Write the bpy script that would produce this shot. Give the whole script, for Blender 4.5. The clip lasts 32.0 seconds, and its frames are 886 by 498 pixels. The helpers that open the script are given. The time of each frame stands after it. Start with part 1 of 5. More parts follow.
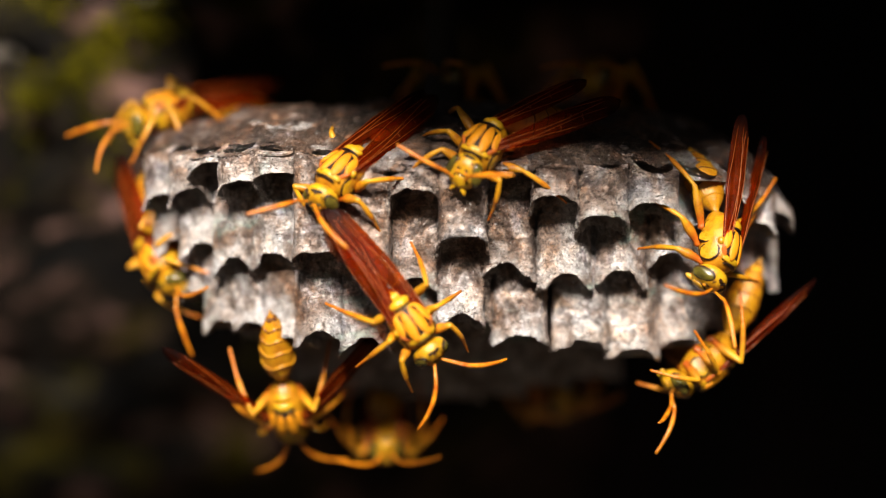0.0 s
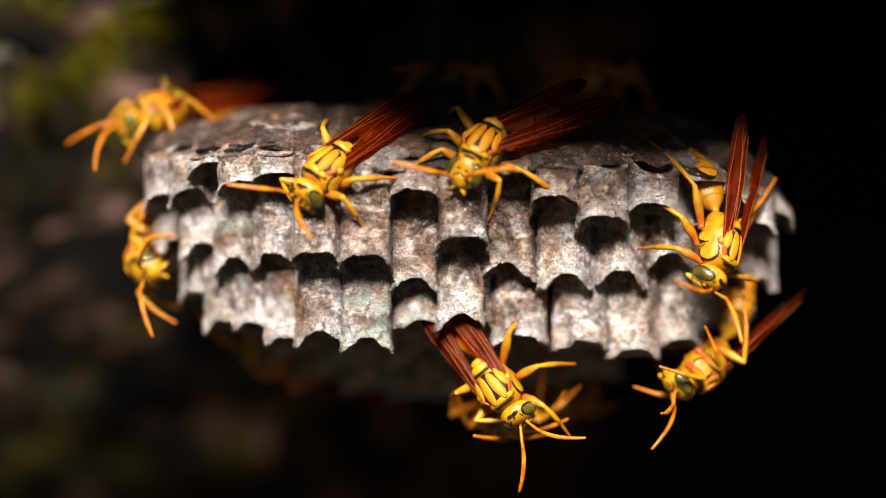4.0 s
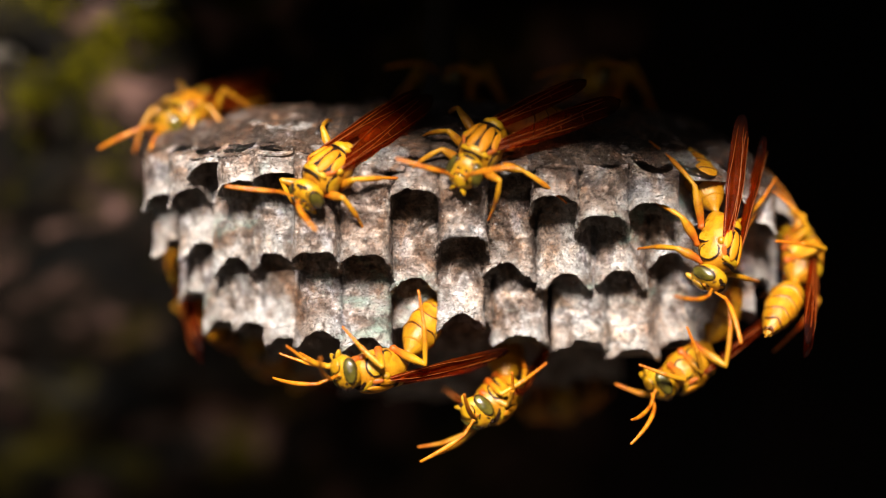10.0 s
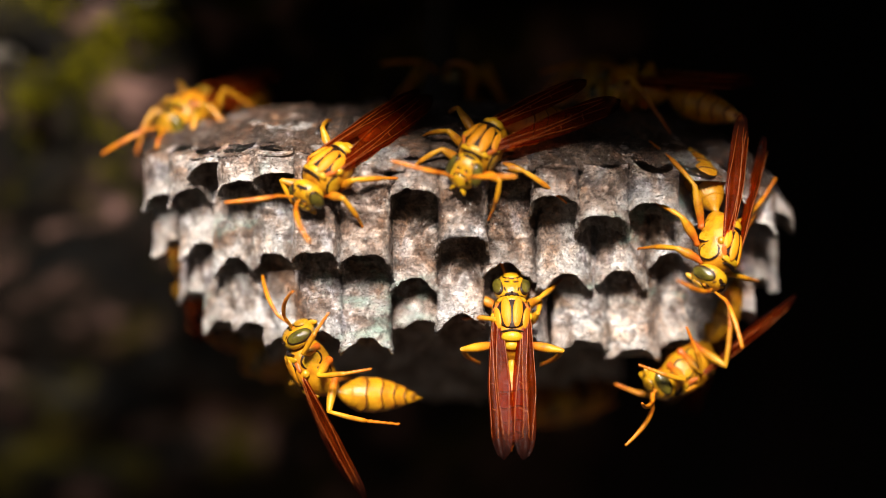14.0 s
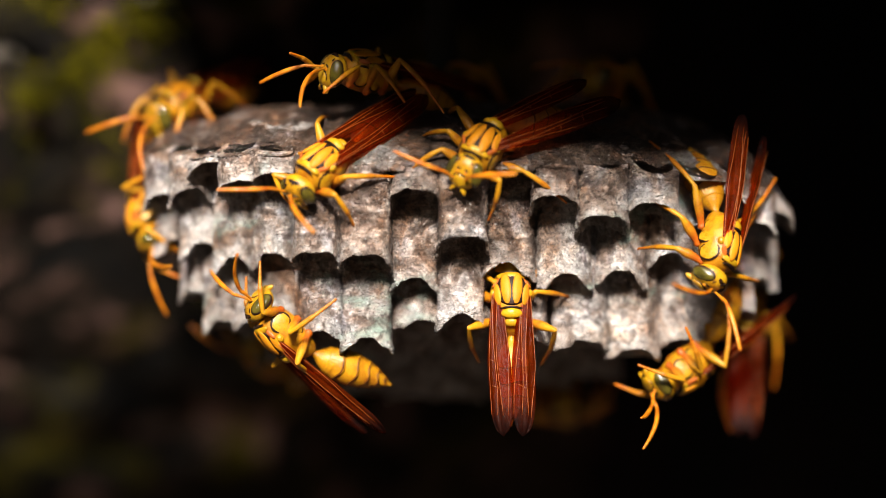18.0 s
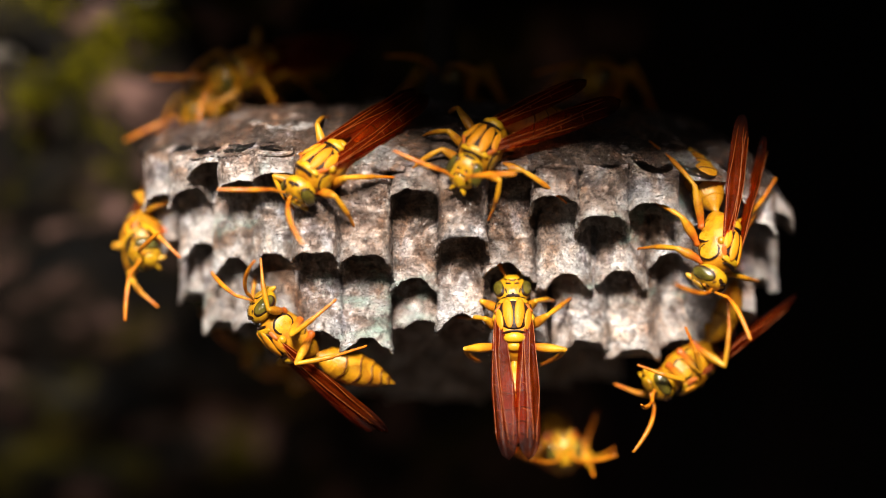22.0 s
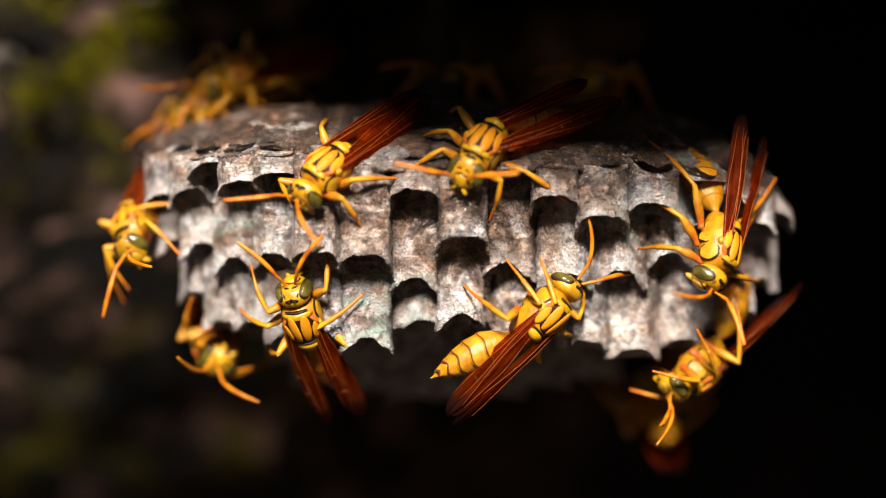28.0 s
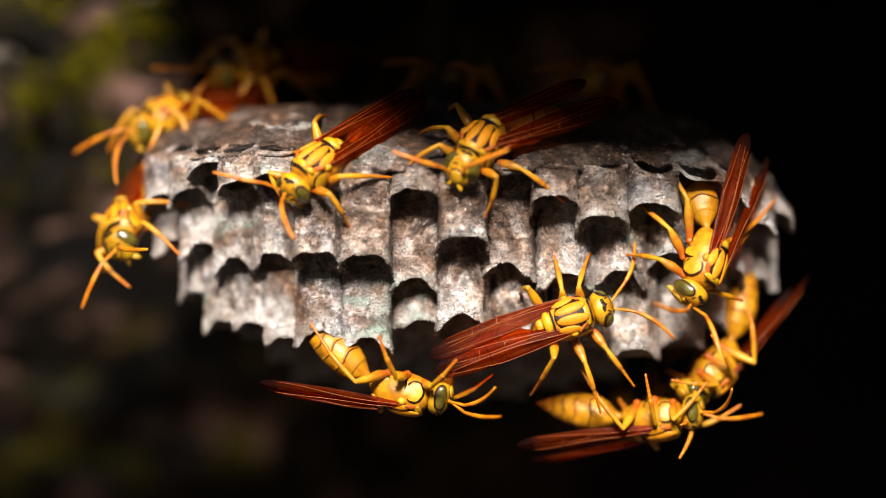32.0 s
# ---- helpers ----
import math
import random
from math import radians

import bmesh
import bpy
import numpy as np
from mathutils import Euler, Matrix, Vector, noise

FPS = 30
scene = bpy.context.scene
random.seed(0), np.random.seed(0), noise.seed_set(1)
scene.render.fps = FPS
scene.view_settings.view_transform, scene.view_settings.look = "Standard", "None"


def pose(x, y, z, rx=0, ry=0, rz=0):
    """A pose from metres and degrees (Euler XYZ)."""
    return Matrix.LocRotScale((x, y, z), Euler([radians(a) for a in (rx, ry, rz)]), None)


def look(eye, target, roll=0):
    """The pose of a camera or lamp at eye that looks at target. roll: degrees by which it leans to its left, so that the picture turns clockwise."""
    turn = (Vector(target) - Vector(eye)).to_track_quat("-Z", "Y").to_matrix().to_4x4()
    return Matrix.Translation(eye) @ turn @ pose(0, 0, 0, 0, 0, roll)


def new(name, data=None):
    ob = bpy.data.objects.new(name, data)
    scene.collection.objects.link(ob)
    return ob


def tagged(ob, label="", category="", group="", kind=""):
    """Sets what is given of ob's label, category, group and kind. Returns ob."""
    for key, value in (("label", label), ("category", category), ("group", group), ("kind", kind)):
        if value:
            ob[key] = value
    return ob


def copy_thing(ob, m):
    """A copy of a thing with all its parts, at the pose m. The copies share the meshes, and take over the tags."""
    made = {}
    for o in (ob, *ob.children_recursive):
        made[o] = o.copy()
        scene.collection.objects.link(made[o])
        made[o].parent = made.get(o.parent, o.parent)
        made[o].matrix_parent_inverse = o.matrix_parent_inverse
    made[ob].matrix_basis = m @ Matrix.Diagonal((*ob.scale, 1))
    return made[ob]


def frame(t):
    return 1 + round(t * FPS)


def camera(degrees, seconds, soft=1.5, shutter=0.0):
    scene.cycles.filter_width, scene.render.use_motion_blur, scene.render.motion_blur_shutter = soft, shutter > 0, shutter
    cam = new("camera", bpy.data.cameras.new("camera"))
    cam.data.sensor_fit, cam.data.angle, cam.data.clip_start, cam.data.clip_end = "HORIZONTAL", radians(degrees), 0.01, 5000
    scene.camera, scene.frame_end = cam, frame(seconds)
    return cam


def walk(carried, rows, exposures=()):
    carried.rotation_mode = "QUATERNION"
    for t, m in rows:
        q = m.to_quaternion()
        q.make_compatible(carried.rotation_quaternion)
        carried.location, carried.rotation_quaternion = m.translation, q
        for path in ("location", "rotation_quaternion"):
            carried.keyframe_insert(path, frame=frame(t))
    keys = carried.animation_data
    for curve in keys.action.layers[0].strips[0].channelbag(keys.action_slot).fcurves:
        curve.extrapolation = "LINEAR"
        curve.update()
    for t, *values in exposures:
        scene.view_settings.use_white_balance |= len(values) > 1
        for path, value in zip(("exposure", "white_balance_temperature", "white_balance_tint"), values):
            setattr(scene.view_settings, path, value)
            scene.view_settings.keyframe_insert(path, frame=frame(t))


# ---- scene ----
# A paper wasp nest hanging under an unseen rock ledge, seen close up by a fixed macro camera.
# Lengths in the code below are written in millimetres and turned into metres by MM.
MM = 0.001
SECONDS = 32.0

# ---------------------------------------------------------------- camera
EYE = (0.0, -250 * MM, 0.0)
cam = camera(19.74, SECONDS, soft=0.5)
cam.data.dof.use_dof = True
cam.data.dof.focus_distance = 251 * MM
cam.data.dof.aperture_fstop = 7.0
walk(cam, [(0.0, look(EYE, (0, 0, 0))), (SECONDS, look(EYE, (0, 0, 0)))])

# ---------------------------------------------------------------- light
SUN_ELEVATION, SUN_AZIMUTH = 33.0, -4.0   # azimuth: degrees to the camera's right of straight behind it
world = bpy.data.worlds.new("sky")
scene.world = world
world.use_nodes = True
sky = world.node_tree.nodes.new("ShaderNodeTexSky")
sky.sky_type = "NISHITA"
sky.sun_disc = False
sky.sun_elevation = radians(SUN_ELEVATION)
sky.sun_rotation = radians(180 - SUN_AZIMUTH)
world.node_tree.nodes["Background"].inputs["Strength"].default_value = 0.008
world.node_tree.links.new(sky.outputs["Color"], world.node_tree.nodes["Background"].inputs["Color"])
sun = new("sun", bpy.data.lights.new("sun", "SUN"))
sun.data.energy = 5.0
sun.data.angle = radians(14.0)
sun.data.color = (1.0, 0.93, 0.855)
_e, _a = radians(SUN_ELEVATION), radians(SUN_AZIMUTH)
sun.matrix_world = look((math.cos(_e) * math.sin(_a), -math.cos(_e) * math.cos(_a), math.sin(_e)), (0, 0, 0))
scene.view_settings.exposure = 1.56


# ---------------------------------------------------------------- mesh helpers
def part(name, bm, material, parent=None, label="", smooth=True, m=None):
    """Link a bmesh as one mesh object, under parent if given."""
    me = bpy.data.meshes.new(name)
    if smooth:
        for f in bm.faces:
            f.smooth = True
    bm.normal_update()
    bm.to_mesh(me)
    bm.free()
    me.materials.append(material)
    ob = new(name, me)
    ob.parent = parent
    if m is not None:
        ob.matrix_basis = m
    return tagged(ob, label) if label else ob


def mm(x, y, z, rx=0, ry=0, rz=0):
    return pose(x * MM, y * MM, z * MM, rx, ry, rz)


def loft(rings, seg=16, wob=None):
    """A closed body through rings (x, half width, half height, y, z), all in mm, lengthwise along x."""
    bm = bmesh.new()
    loops = []
    for x, ry, rz, yc, zc in rings:
        loop = []
        for k in range(seg):
            a = 2 * math.pi * k / seg
            v = Vector((x, yc + ry * math.cos(a), zc + rz * math.sin(a)))
            if wob:
                v += wob(v)
            loop.append(bm.verts.new(v * MM))
        loops.append(loop)
    for a, b in zip(loops, loops[1:]):
        for k in range(seg):
            bm.faces.new((a[k], a[(k + 1) % seg], b[(k + 1) % seg], b[k]))
    bm.faces.new(loops[0][::-1])
    bm.faces.new(loops[-1])
    bmesh.ops.recalc_face_normals(bm, faces=bm.faces)
    return bm


def smooth_rings(keys, n):
    """n rings between the given ones, with rounded ends and eased steps."""
    out = []
    keys = np.array(keys, float)
    u = np.linspace(0, len(keys) - 1, n)
    for t in u:
        i = min(int(t), len(keys) - 2)
        f = t - i
        p0, p1, p2, p3 = keys[max(i - 1, 0)], keys[i], keys[i + 1], keys[min(i + 2, len(keys) - 1)]
        v = 0.5 * (2 * p1 + (p2 - p0) * f + (2 * p0 - 5 * p1 + 4 * p2 - p3) * f * f + (3 * p1 - p0 - 3 * p2 + p3) * f ** 3)
        v[1:3] = np.maximum(v[1:3], 0.02)
        out.append(tuple(v))
    return out


def ellipsoid(rx, ry, rz, seg=16, rows=10):
    bm = bmesh.new()
    bmesh.ops.create_uvsphere(bm, u_segments=seg, v_segments=rows, radius=MM)
    for v in bm.verts:
        v.co = Vector((v.co.x * rx, v.co.y * ry, v.co.z * rz))
    return bm


def move(bm, m):
    bmesh.ops.transform(bm, matrix=m, verts=bm.verts)
    return bm


# ---------------------------------------------------------------- materials
class Nodes:
    """Short hand for a material's node tree."""

    def __init__(self, name):
        self.mat = bpy.data.materials.new(name)
        self.mat.use_nodes = True
        self.nt = self.mat.node_tree
        self.bsdf = self.nt.nodes["Principled BSDF"]
        self.out = self.nt.nodes["Material Output"]

    def add(self, kind, **props):
        n = self.nt.nodes.new(kind)
        for k, v in props.items():
            setattr(n, k, v)
        return n

    def link(self, a, b):
        self.nt.links.new(a, b)

    def value(self, sock, v):
        if hasattr(v, "is_output"):
            self.link(v, sock)
        else:
            sock.default_value = v

    def coords(self, kind="Object", scale=None):
        tc = self.add("ShaderNodeTexCoord")
        if scale is None:
            return tc.outputs[kind]
        mp = self.add("ShaderNodeMapping")
        mp.inputs["Scale"].default_value = scale
        self.link(tc.outputs[kind], mp.inputs["Vector"])
        return mp.outputs["Vector"]

    def noise(self, vec, scale, detail=4.0, rough=0.6, distort=0.0):
        n = self.add("ShaderNodeTexNoise")
        self.link(vec, n.inputs["Vector"])
        n.inputs["Scale"].default_value = scale
        n.inputs["Detail"].default_value = detail
        n.inputs["Roughness"].default_value = rough
        n.inputs["Distortion"].default_value = distort
        return n.outputs["Fac"]

    def ramp(self, fac, stops):
        r = self.add("ShaderNodeValToRGB")
        el = r.color_ramp.elements
        while len(el) < len(stops):
            el.new(0.5)
        for e, (p, c) in zip(el, stops):
            e.position = p
            e.color = (*c, 1) if len(c) == 3 else c
        self.link(fac, r.inputs["Fac"])
        return r.outputs["Color"]

    def step(self, fac, lo, hi, a=0.0, b=1.0):
        m = self.add("ShaderNodeMapRange")
        self.link(fac, m.inputs["Value"])
        for k, v in (("From Min", lo), ("From Max", hi), ("To Min", a), ("To Max", b)):
            m.inputs[k].default_value = v
        return m.outputs["Result"]

    def mix(self, fac, a, b, blend="MIX"):
        m = self.add("ShaderNodeMix", data_type="RGBA", blend_type=blend)
        self.value(m.inputs[0], fac)
        for sock, v in ((m.inputs[6], a), (m.inputs[7], b)):
            if isinstance(v, tuple):
                sock.default_value = (*v, 1)
            else:
                self.link(v, sock)
        return m.outputs[2]

    def math(self, op, a, b=0.0):
        m = self.add("ShaderNodeMath", operation=op)
        self.value(m.inputs[0], a)
        self.value(m.inputs[1], b)
        return m.outputs[0]

    def bump(self, height, strength=0.5, distance=0.1, normal=None):
        b = self.add("ShaderNodeBump")
        b.inputs["Strength"].default_value = strength
        b.inputs["Distance"].default_value = distance * MM
        self.link(height, b.inputs["Height"])
        if normal:
            self.link(normal, b.inputs["Normal"])
        self.link(b.outputs["Normal"], self.bsdf.inputs["Normal"])
        return b.outputs["Normal"]

    def set(self, **kw):
        for k, v in kw.items():
            sock = self.bsdf.inputs[k.replace("_", " ")]
            if isinstance(v, tuple):
                sock.default_value = (*v, 1)
            else:
                self.value(sock, v)
        return self


def chitin(name, colour, darker, rough=0.36, blotch=0.5, gloss=0.30, far=None, start=0.0, end=1.0):
    """Shiny wasp skin; far is its colour from end mm along the limb, past start mm."""
    n = Nodes(name)
    v = n.coords("Object")
    a = n.noise(v, 700, 5)
    b = n.noise(v, 3500, 3)
    info = n.add("ShaderNodeObjectInfo")
    if far:
        along = n.add("ShaderNodeSeparateXYZ")
        n.link(v, along.inputs[0])
        colour = n.mix(n.step(n.math("ADD", along.outputs["X"], n.step(a, 0.3, 0.7, -0.0004, 0.0004)), start * MM, end * MM), colour, far)
    col = n.mix(n.step(a, 0.42, 0.72, 0, blotch), colour, darker)
    col = n.mix(n.step(b, 0.5, 0.8, 0, 0.25), col, darker)
    hsv = n.add("ShaderNodeHueSaturation")
    n.link(col, hsv.inputs["Color"])
    n.link(n.step(info.outputs["Random"], 0, 1, 0.85, 1.1), hsv.inputs["Value"])
    n.set(Base_Color=hsv.outputs["Color"], Roughness=n.step(b, 0.3, 0.7, rough - 0.06, rough + 0.12))
    n.set(Specular_IOR_Level=gloss, Subsurface_Weight=0.05, Subsurface_Scale=0.4 * MM)
    n.bsdf.inputs["Subsurface Radius"].default_value = (1.0, 0.5, 0.1)
    b1 = n.bump(n.noise(v, 1500, 4, 0.65), 0.55, 0.16)
    n.bump(n.noise(v, 6200, 4, 0.7), 0.55, 0.06, b1)
    return n.mat


def paper_material(name, light, mid, dark, teal=0.5, fresh=0.0):
    """Grey wasp paper: blotches of cream, violet grey and brown pulp, laid in fine bands, with stains and verdigris."""
    n = Nodes(name)
    v = n.coords("Object")
    info = n.add("ShaderNodeObjectInfo")
    bands = n.noise(n.coords("Object", (1, 1, 3.6)), 420, 6, 0.7, 0.9)
    blot = n.noise(n.coords("Object", (1, 1, 0.8)), 430, 5, 0.65, 0.7)
    lump = n.noise(v, 1300, 4, 0.65, 0.4)
    grain = n.noise(v, 4200, 3, 0.7)
    stain = n.noise(v, 170, 6, 0.68, 0.8)
    wide = n.noise(v, 62, 3, 0.5)
    col = n.ramp(blot, [(0.40, dark), (0.50, mid), (0.59, light), (0.70, (0.46, 0.40, 0.41))])
    col = n.mix(n.step(bands, 0.40, 0.56, 0.65, 0), col, dark)
    brown = n.mix(n.step(lump, 0.42, 0.58), (0.09, 0.043, 0.022), (0.42, 0.25, 0.15))
    col = n.mix(n.step(stain, 0.48 + 0.03 * fresh, 0.58 + 0.03 * fresh, 0, 0.85), col, brown)
    own = n.ramp(info.outputs["Random"], [(0.0, (0.78, 0.66, 0.57)), (0.35, (1.0, 0.98, 0.97)), (0.7, (0.82, 0.81, 0.86)), (1.0, (1.0, 0.92, 0.86))])
    col = n.mix(0.7 - 0.35 * fresh, col, own, "MULTIPLY")
    hue = n.noise(v, 230, 5, 0.65, 0.8)
    col = n.mix(0.9, col, n.ramp(hue, [(0.40, (1.0, 0.77, 0.58)), (0.47, (1.0, 0.93, 0.87)), (0.55, (0.98, 0.97, 0.98)), (0.64, (0.80, 0.82, 0.95))]), "MULTIPLY")
    worn = n.step(n.noise(v, 330, 8, 0.74, 0.8), 0.42, 0.57, 0.36, 1.45)
    shade = n.add("ShaderNodeCombineColor")
    for k in ("Red", "Green", "Blue"):
        n.link(worn, shade.inputs[k])
    col = n.mix(0.85, col, shade.outputs["Color"], "MULTIPLY")
    new_pulp = n.add("ShaderNodeAttribute", attribute_name="lip").outputs["Fac"]
    young = n.math("MULTIPLY", n.math("ADD", new_pulp, n.step(lump, 0.3, 0.7, -0.35, 0.15)), 0.55 + 0.35 * fresh)
    col = n.mix(n.step(young, 0.12, 0.80, 0, 0.75), col, n.mix(n.step(blot, 0.42, 0.60), (0.62, 0.50, 0.42), (0.96, 0.93, 0.90)))
    warp = n.add("ShaderNodeVectorMath", operation="ADD")
    jit = n.add("ShaderNodeTexNoise")
    jit.inputs["Scale"].default_value = 1500
    n.link(v, jit.inputs["Vector"])
    small = n.add("ShaderNodeVectorMath", operation="SCALE")
    small.inputs["Scale"].default_value = 0.0011
    n.link(jit.outputs["Color"], small.inputs[0])
    n.link(v, warp.inputs[0])
    n.link(small.outputs["Vector"], warp.inputs[1])
    flat = n.add("ShaderNodeMapping")
    flat.inputs["Scale"].default_value = (1, 1, 1.7)
    n.link(warp.outputs["Vector"], flat.inputs["Vector"])
    flake = n.add("ShaderNodeTexVoronoi")
    flake.inputs["Scale"].default_value = 1150
    n.link(flat.outputs["Vector"], flake.inputs["Vector"])
    tone = n.step(flake.outputs["Color"], 0.0, 1.0, 0.74, 1.14)
    grey = n.add("ShaderNodeCombineColor")
    for k in ("Red", "Green", "Blue"):
        n.link(tone, grey.inputs[k])
    col = n.mix(0.8, col, grey.outputs["Color"], "MULTIPLY")
    col = n.mix(n.step(flake.outputs["Distance"], 0.5, 0.9, 0, 0.25), col, (0.09, 0.05, 0.03))
    pale = n.noise(v, 140, 5, 0.65, 0.4)
    col = n.mix(n.step(pale, 0.55, 0.66, 0, 0.65), col, (0.78, 0.75, 0.72))
    green = n.noise(n.coords("Object", (1, 1, 1.8)), 92, 5, 0.68, 0.5)
    col = n.mix(n.step(green, 0.60, 0.70, 0, teal), col, (0.40, 0.56, 0.48))
    soot = n.math("MULTIPLY", n.step(n.noise(v, 330, 6, 0.75), 0.50, 0.60), n.step(wide, 0.44, 0.54))
    col = n.mix(n.math("MULTIPLY", soot, 0.85 - 0.6 * fresh), col, (0.035, 0.032, 0.04))
    fleck = n.step(n.noise(v, 1700, 5, 0.7, 0.5), 0.55, 0.63, 0, 0.60)
    col = n.mix(fleck, col, (0.07, 0.045, 0.03))
    # tiny glints painted into the paper's colour as near-white specks
    glint = n.step(n.noise(v, 2600, 2, 0.5), 0.69, 0.73, 0, 0.6)
    col = n.mix(glint, col, (0.88, 0.87, 0.85))
    crack = n.add("ShaderNodeTexVoronoi", feature="DISTANCE_TO_EDGE")
    crack.inputs["Scale"].default_value = 620
    n.link(flat.outputs["Vector"], crack.inputs["Vector"])
    gap = n.math("MULTIPLY", n.step(crack.outputs["Distance"], 0.02, 0.10, 1, 0), n.step(blot, 0.40, 0.54, 0.65, 0.05))
    col = n.mix(gap, col, (0.06, 0.038, 0.026))
    n.set(Base_Color=col, Roughness=n.step(grain, 0.42, 0.66, 0.55, 0.22), Specular_IOR_Level=0.6)
    b1 = n.bump(bands, 1.0, 2.8)
    b1 = n.bump(n.math("MULTIPLY", flake.outputs["Distance"], -1.0), 0.5, 0.16, b1)
    b1 = n.bump(n.step(crack.outputs["Distance"], 0.0, 0.16), 0.5, 0.35, b1)
    b2 = n.bump(lump, 0.9, 1.1, b1)
    n.bump(grain, 0.8, 0.30, b2)
    return n.mat


def rock_material(name):
    """Rock with a near-black base, lichen-grey and reddish patches, and scattered darker ones."""
    n = Nodes(name)
    v = n.coords("Object")
    a = n.noise(v, 85, 6, 0.6, 0.6)
    b = n.noise(v, 55, 4, 0.55, 0.3)
    c = n.noise(v, 260, 5, 0.7)
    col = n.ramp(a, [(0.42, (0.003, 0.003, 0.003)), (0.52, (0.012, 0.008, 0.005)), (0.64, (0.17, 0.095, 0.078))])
    col = n.mix(n.step(b, 0.62, 0.72, 0, 0.6), col, (0.10, 0.088, 0.068))
    film = n.noise(v, 62, 4, 0.6, 0.6)
    green = n.mix(n.step(c, 0.35, 0.65), (0.006, 0.006, 0.0006), (0.085, 0.068, 0.003))
    col = n.mix(n.step(film, 0.53, 0.60, 0, 0.85), col, green)
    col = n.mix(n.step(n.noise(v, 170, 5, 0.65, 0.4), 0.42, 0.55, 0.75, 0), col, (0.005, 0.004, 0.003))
    n.set(Base_Color=col, Roughness=0.9, Specular_IOR_Level=0.05)
    b1 = n.bump(a, 0.8, 3.0)
    n.bump(c, 0.6, 0.8, b1)
    return n.mat


def shade_rock_material():
    """Rock painted near black for the cleft's shade, with faint rusty patches."""
    n = Nodes("shade_rock")
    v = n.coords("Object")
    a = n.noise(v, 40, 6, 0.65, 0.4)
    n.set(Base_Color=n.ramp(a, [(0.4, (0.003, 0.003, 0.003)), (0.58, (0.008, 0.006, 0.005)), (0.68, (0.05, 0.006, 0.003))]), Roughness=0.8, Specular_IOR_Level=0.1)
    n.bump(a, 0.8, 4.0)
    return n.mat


def bounce_soil_material():
    """Dark soil with paler crumbs; its tone sets the added ground's bounce light."""
    n = Nodes("soil")
    v = n.coords("Object")
    a = n.noise(v, 4, 6, 0.65)
    b = n.noise(v, 60, 5, 0.7)
    col = n.ramp(a, [(0.4, (0.014, 0.009, 0.006)), (0.6, (0.032, 0.021, 0.013))])
    col = n.mix(n.step(b, 0.45, 0.65, 0, 0.6), col, (0.042, 0.028, 0.018))
    n.set(Base_Color=col, Roughness=0.95)
    n.bump(b, 0.8, 6.0)
    return n.mat


def moss_material():
    n = Nodes("moss")
    v = n.coords("Object")
    c = n.noise(v, 420, 4, 0.7)
    col = n.ramp(c, [(0.40, (0.006, 0.006, 0.0004)), (0.55, (0.040, 0.034, 0.001)), (0.7, (0.13, 0.108, 0.002))])
    n.set(Base_Color=col, Roughness=0.9, Specular_IOR_Level=0.04)
    return n.mat


def lichen_material(name, dark, pale):
    n = Nodes(name)
    c = n.noise(n.coords("Object"), 300, 4, 0.7)
    n.set(Base_Color=n.ramp(c, [(0.38, dark), (0.62, pale)]), Roughness=0.9, Specular_IOR_Level=0.04)
    return n.mat


def wing_material():
    """Thin membrane, amber-red at the root and smoky at the tip: part clear and tinted, part dull, with a little gloss."""
    n = Nodes("wing_membrane")
    a = n.noise(n.coords("Object", (0.25, 1, 1)), 1400, 5, 0.65)
    w = n.noise(n.coords("Object"), 260, 3)
    along = n.add("ShaderNodeSeparateXYZ")
    n.link(n.coords("Object"), along.inputs[0])
    tip = n.step(n.math("ADD", along.outputs["X"], n.step(w, 0.3, 0.7, -0.0015, 0.0015)), -0.0105, -0.0140)
    col = n.ramp(a, [(0.3, (0.06, 0.007, 0.001)), (0.6, (0.155, 0.024, 0.0015)), (0.8, (0.29, 0.060, 0.004))])
    col = n.mix(tip, col, (0.018, 0.010, 0.010))
    n.set(Base_Color=col, Roughness=n.step(a, 0.3, 0.7, 0.18, 0.38), Specular_IOR_Level=0.12)
    n.bump(a, 0.7, 0.3)
    clear = n.add("ShaderNodeBsdfTransparent")
    n.link(n.mix(tip, (0.82, 0.33, 0.07), (0.62, 0.48, 0.42)), clear.inputs["Color"])
    glow = n.add("ShaderNodeBsdfTranslucent")
    glow.inputs["Color"].default_value = (0.45, 0.07, 0.006, 1)
    m1, m2 = n.add("ShaderNodeMixShader"), n.add("ShaderNodeMixShader")
    m1.inputs["Fac"].default_value = 0.35
    n.link(n.bsdf.outputs["BSDF"], m1.inputs[1])
    n.link(glow.outputs["BSDF"], m1.inputs[2])
    n.link(n.math("ADD", n.step(w, 0.35, 0.65, 0.52, 0.72), n.math("MULTIPLY", tip, 0.12)), m2.inputs["Fac"])
    n.link(m1.outputs["Shader"], m2.inputs[1])
    n.link(clear.outputs["BSDF"], m2.inputs[2])
    n.link(m2.outputs["Shader"], n.out.inputs["Surface"])
    return n.mat


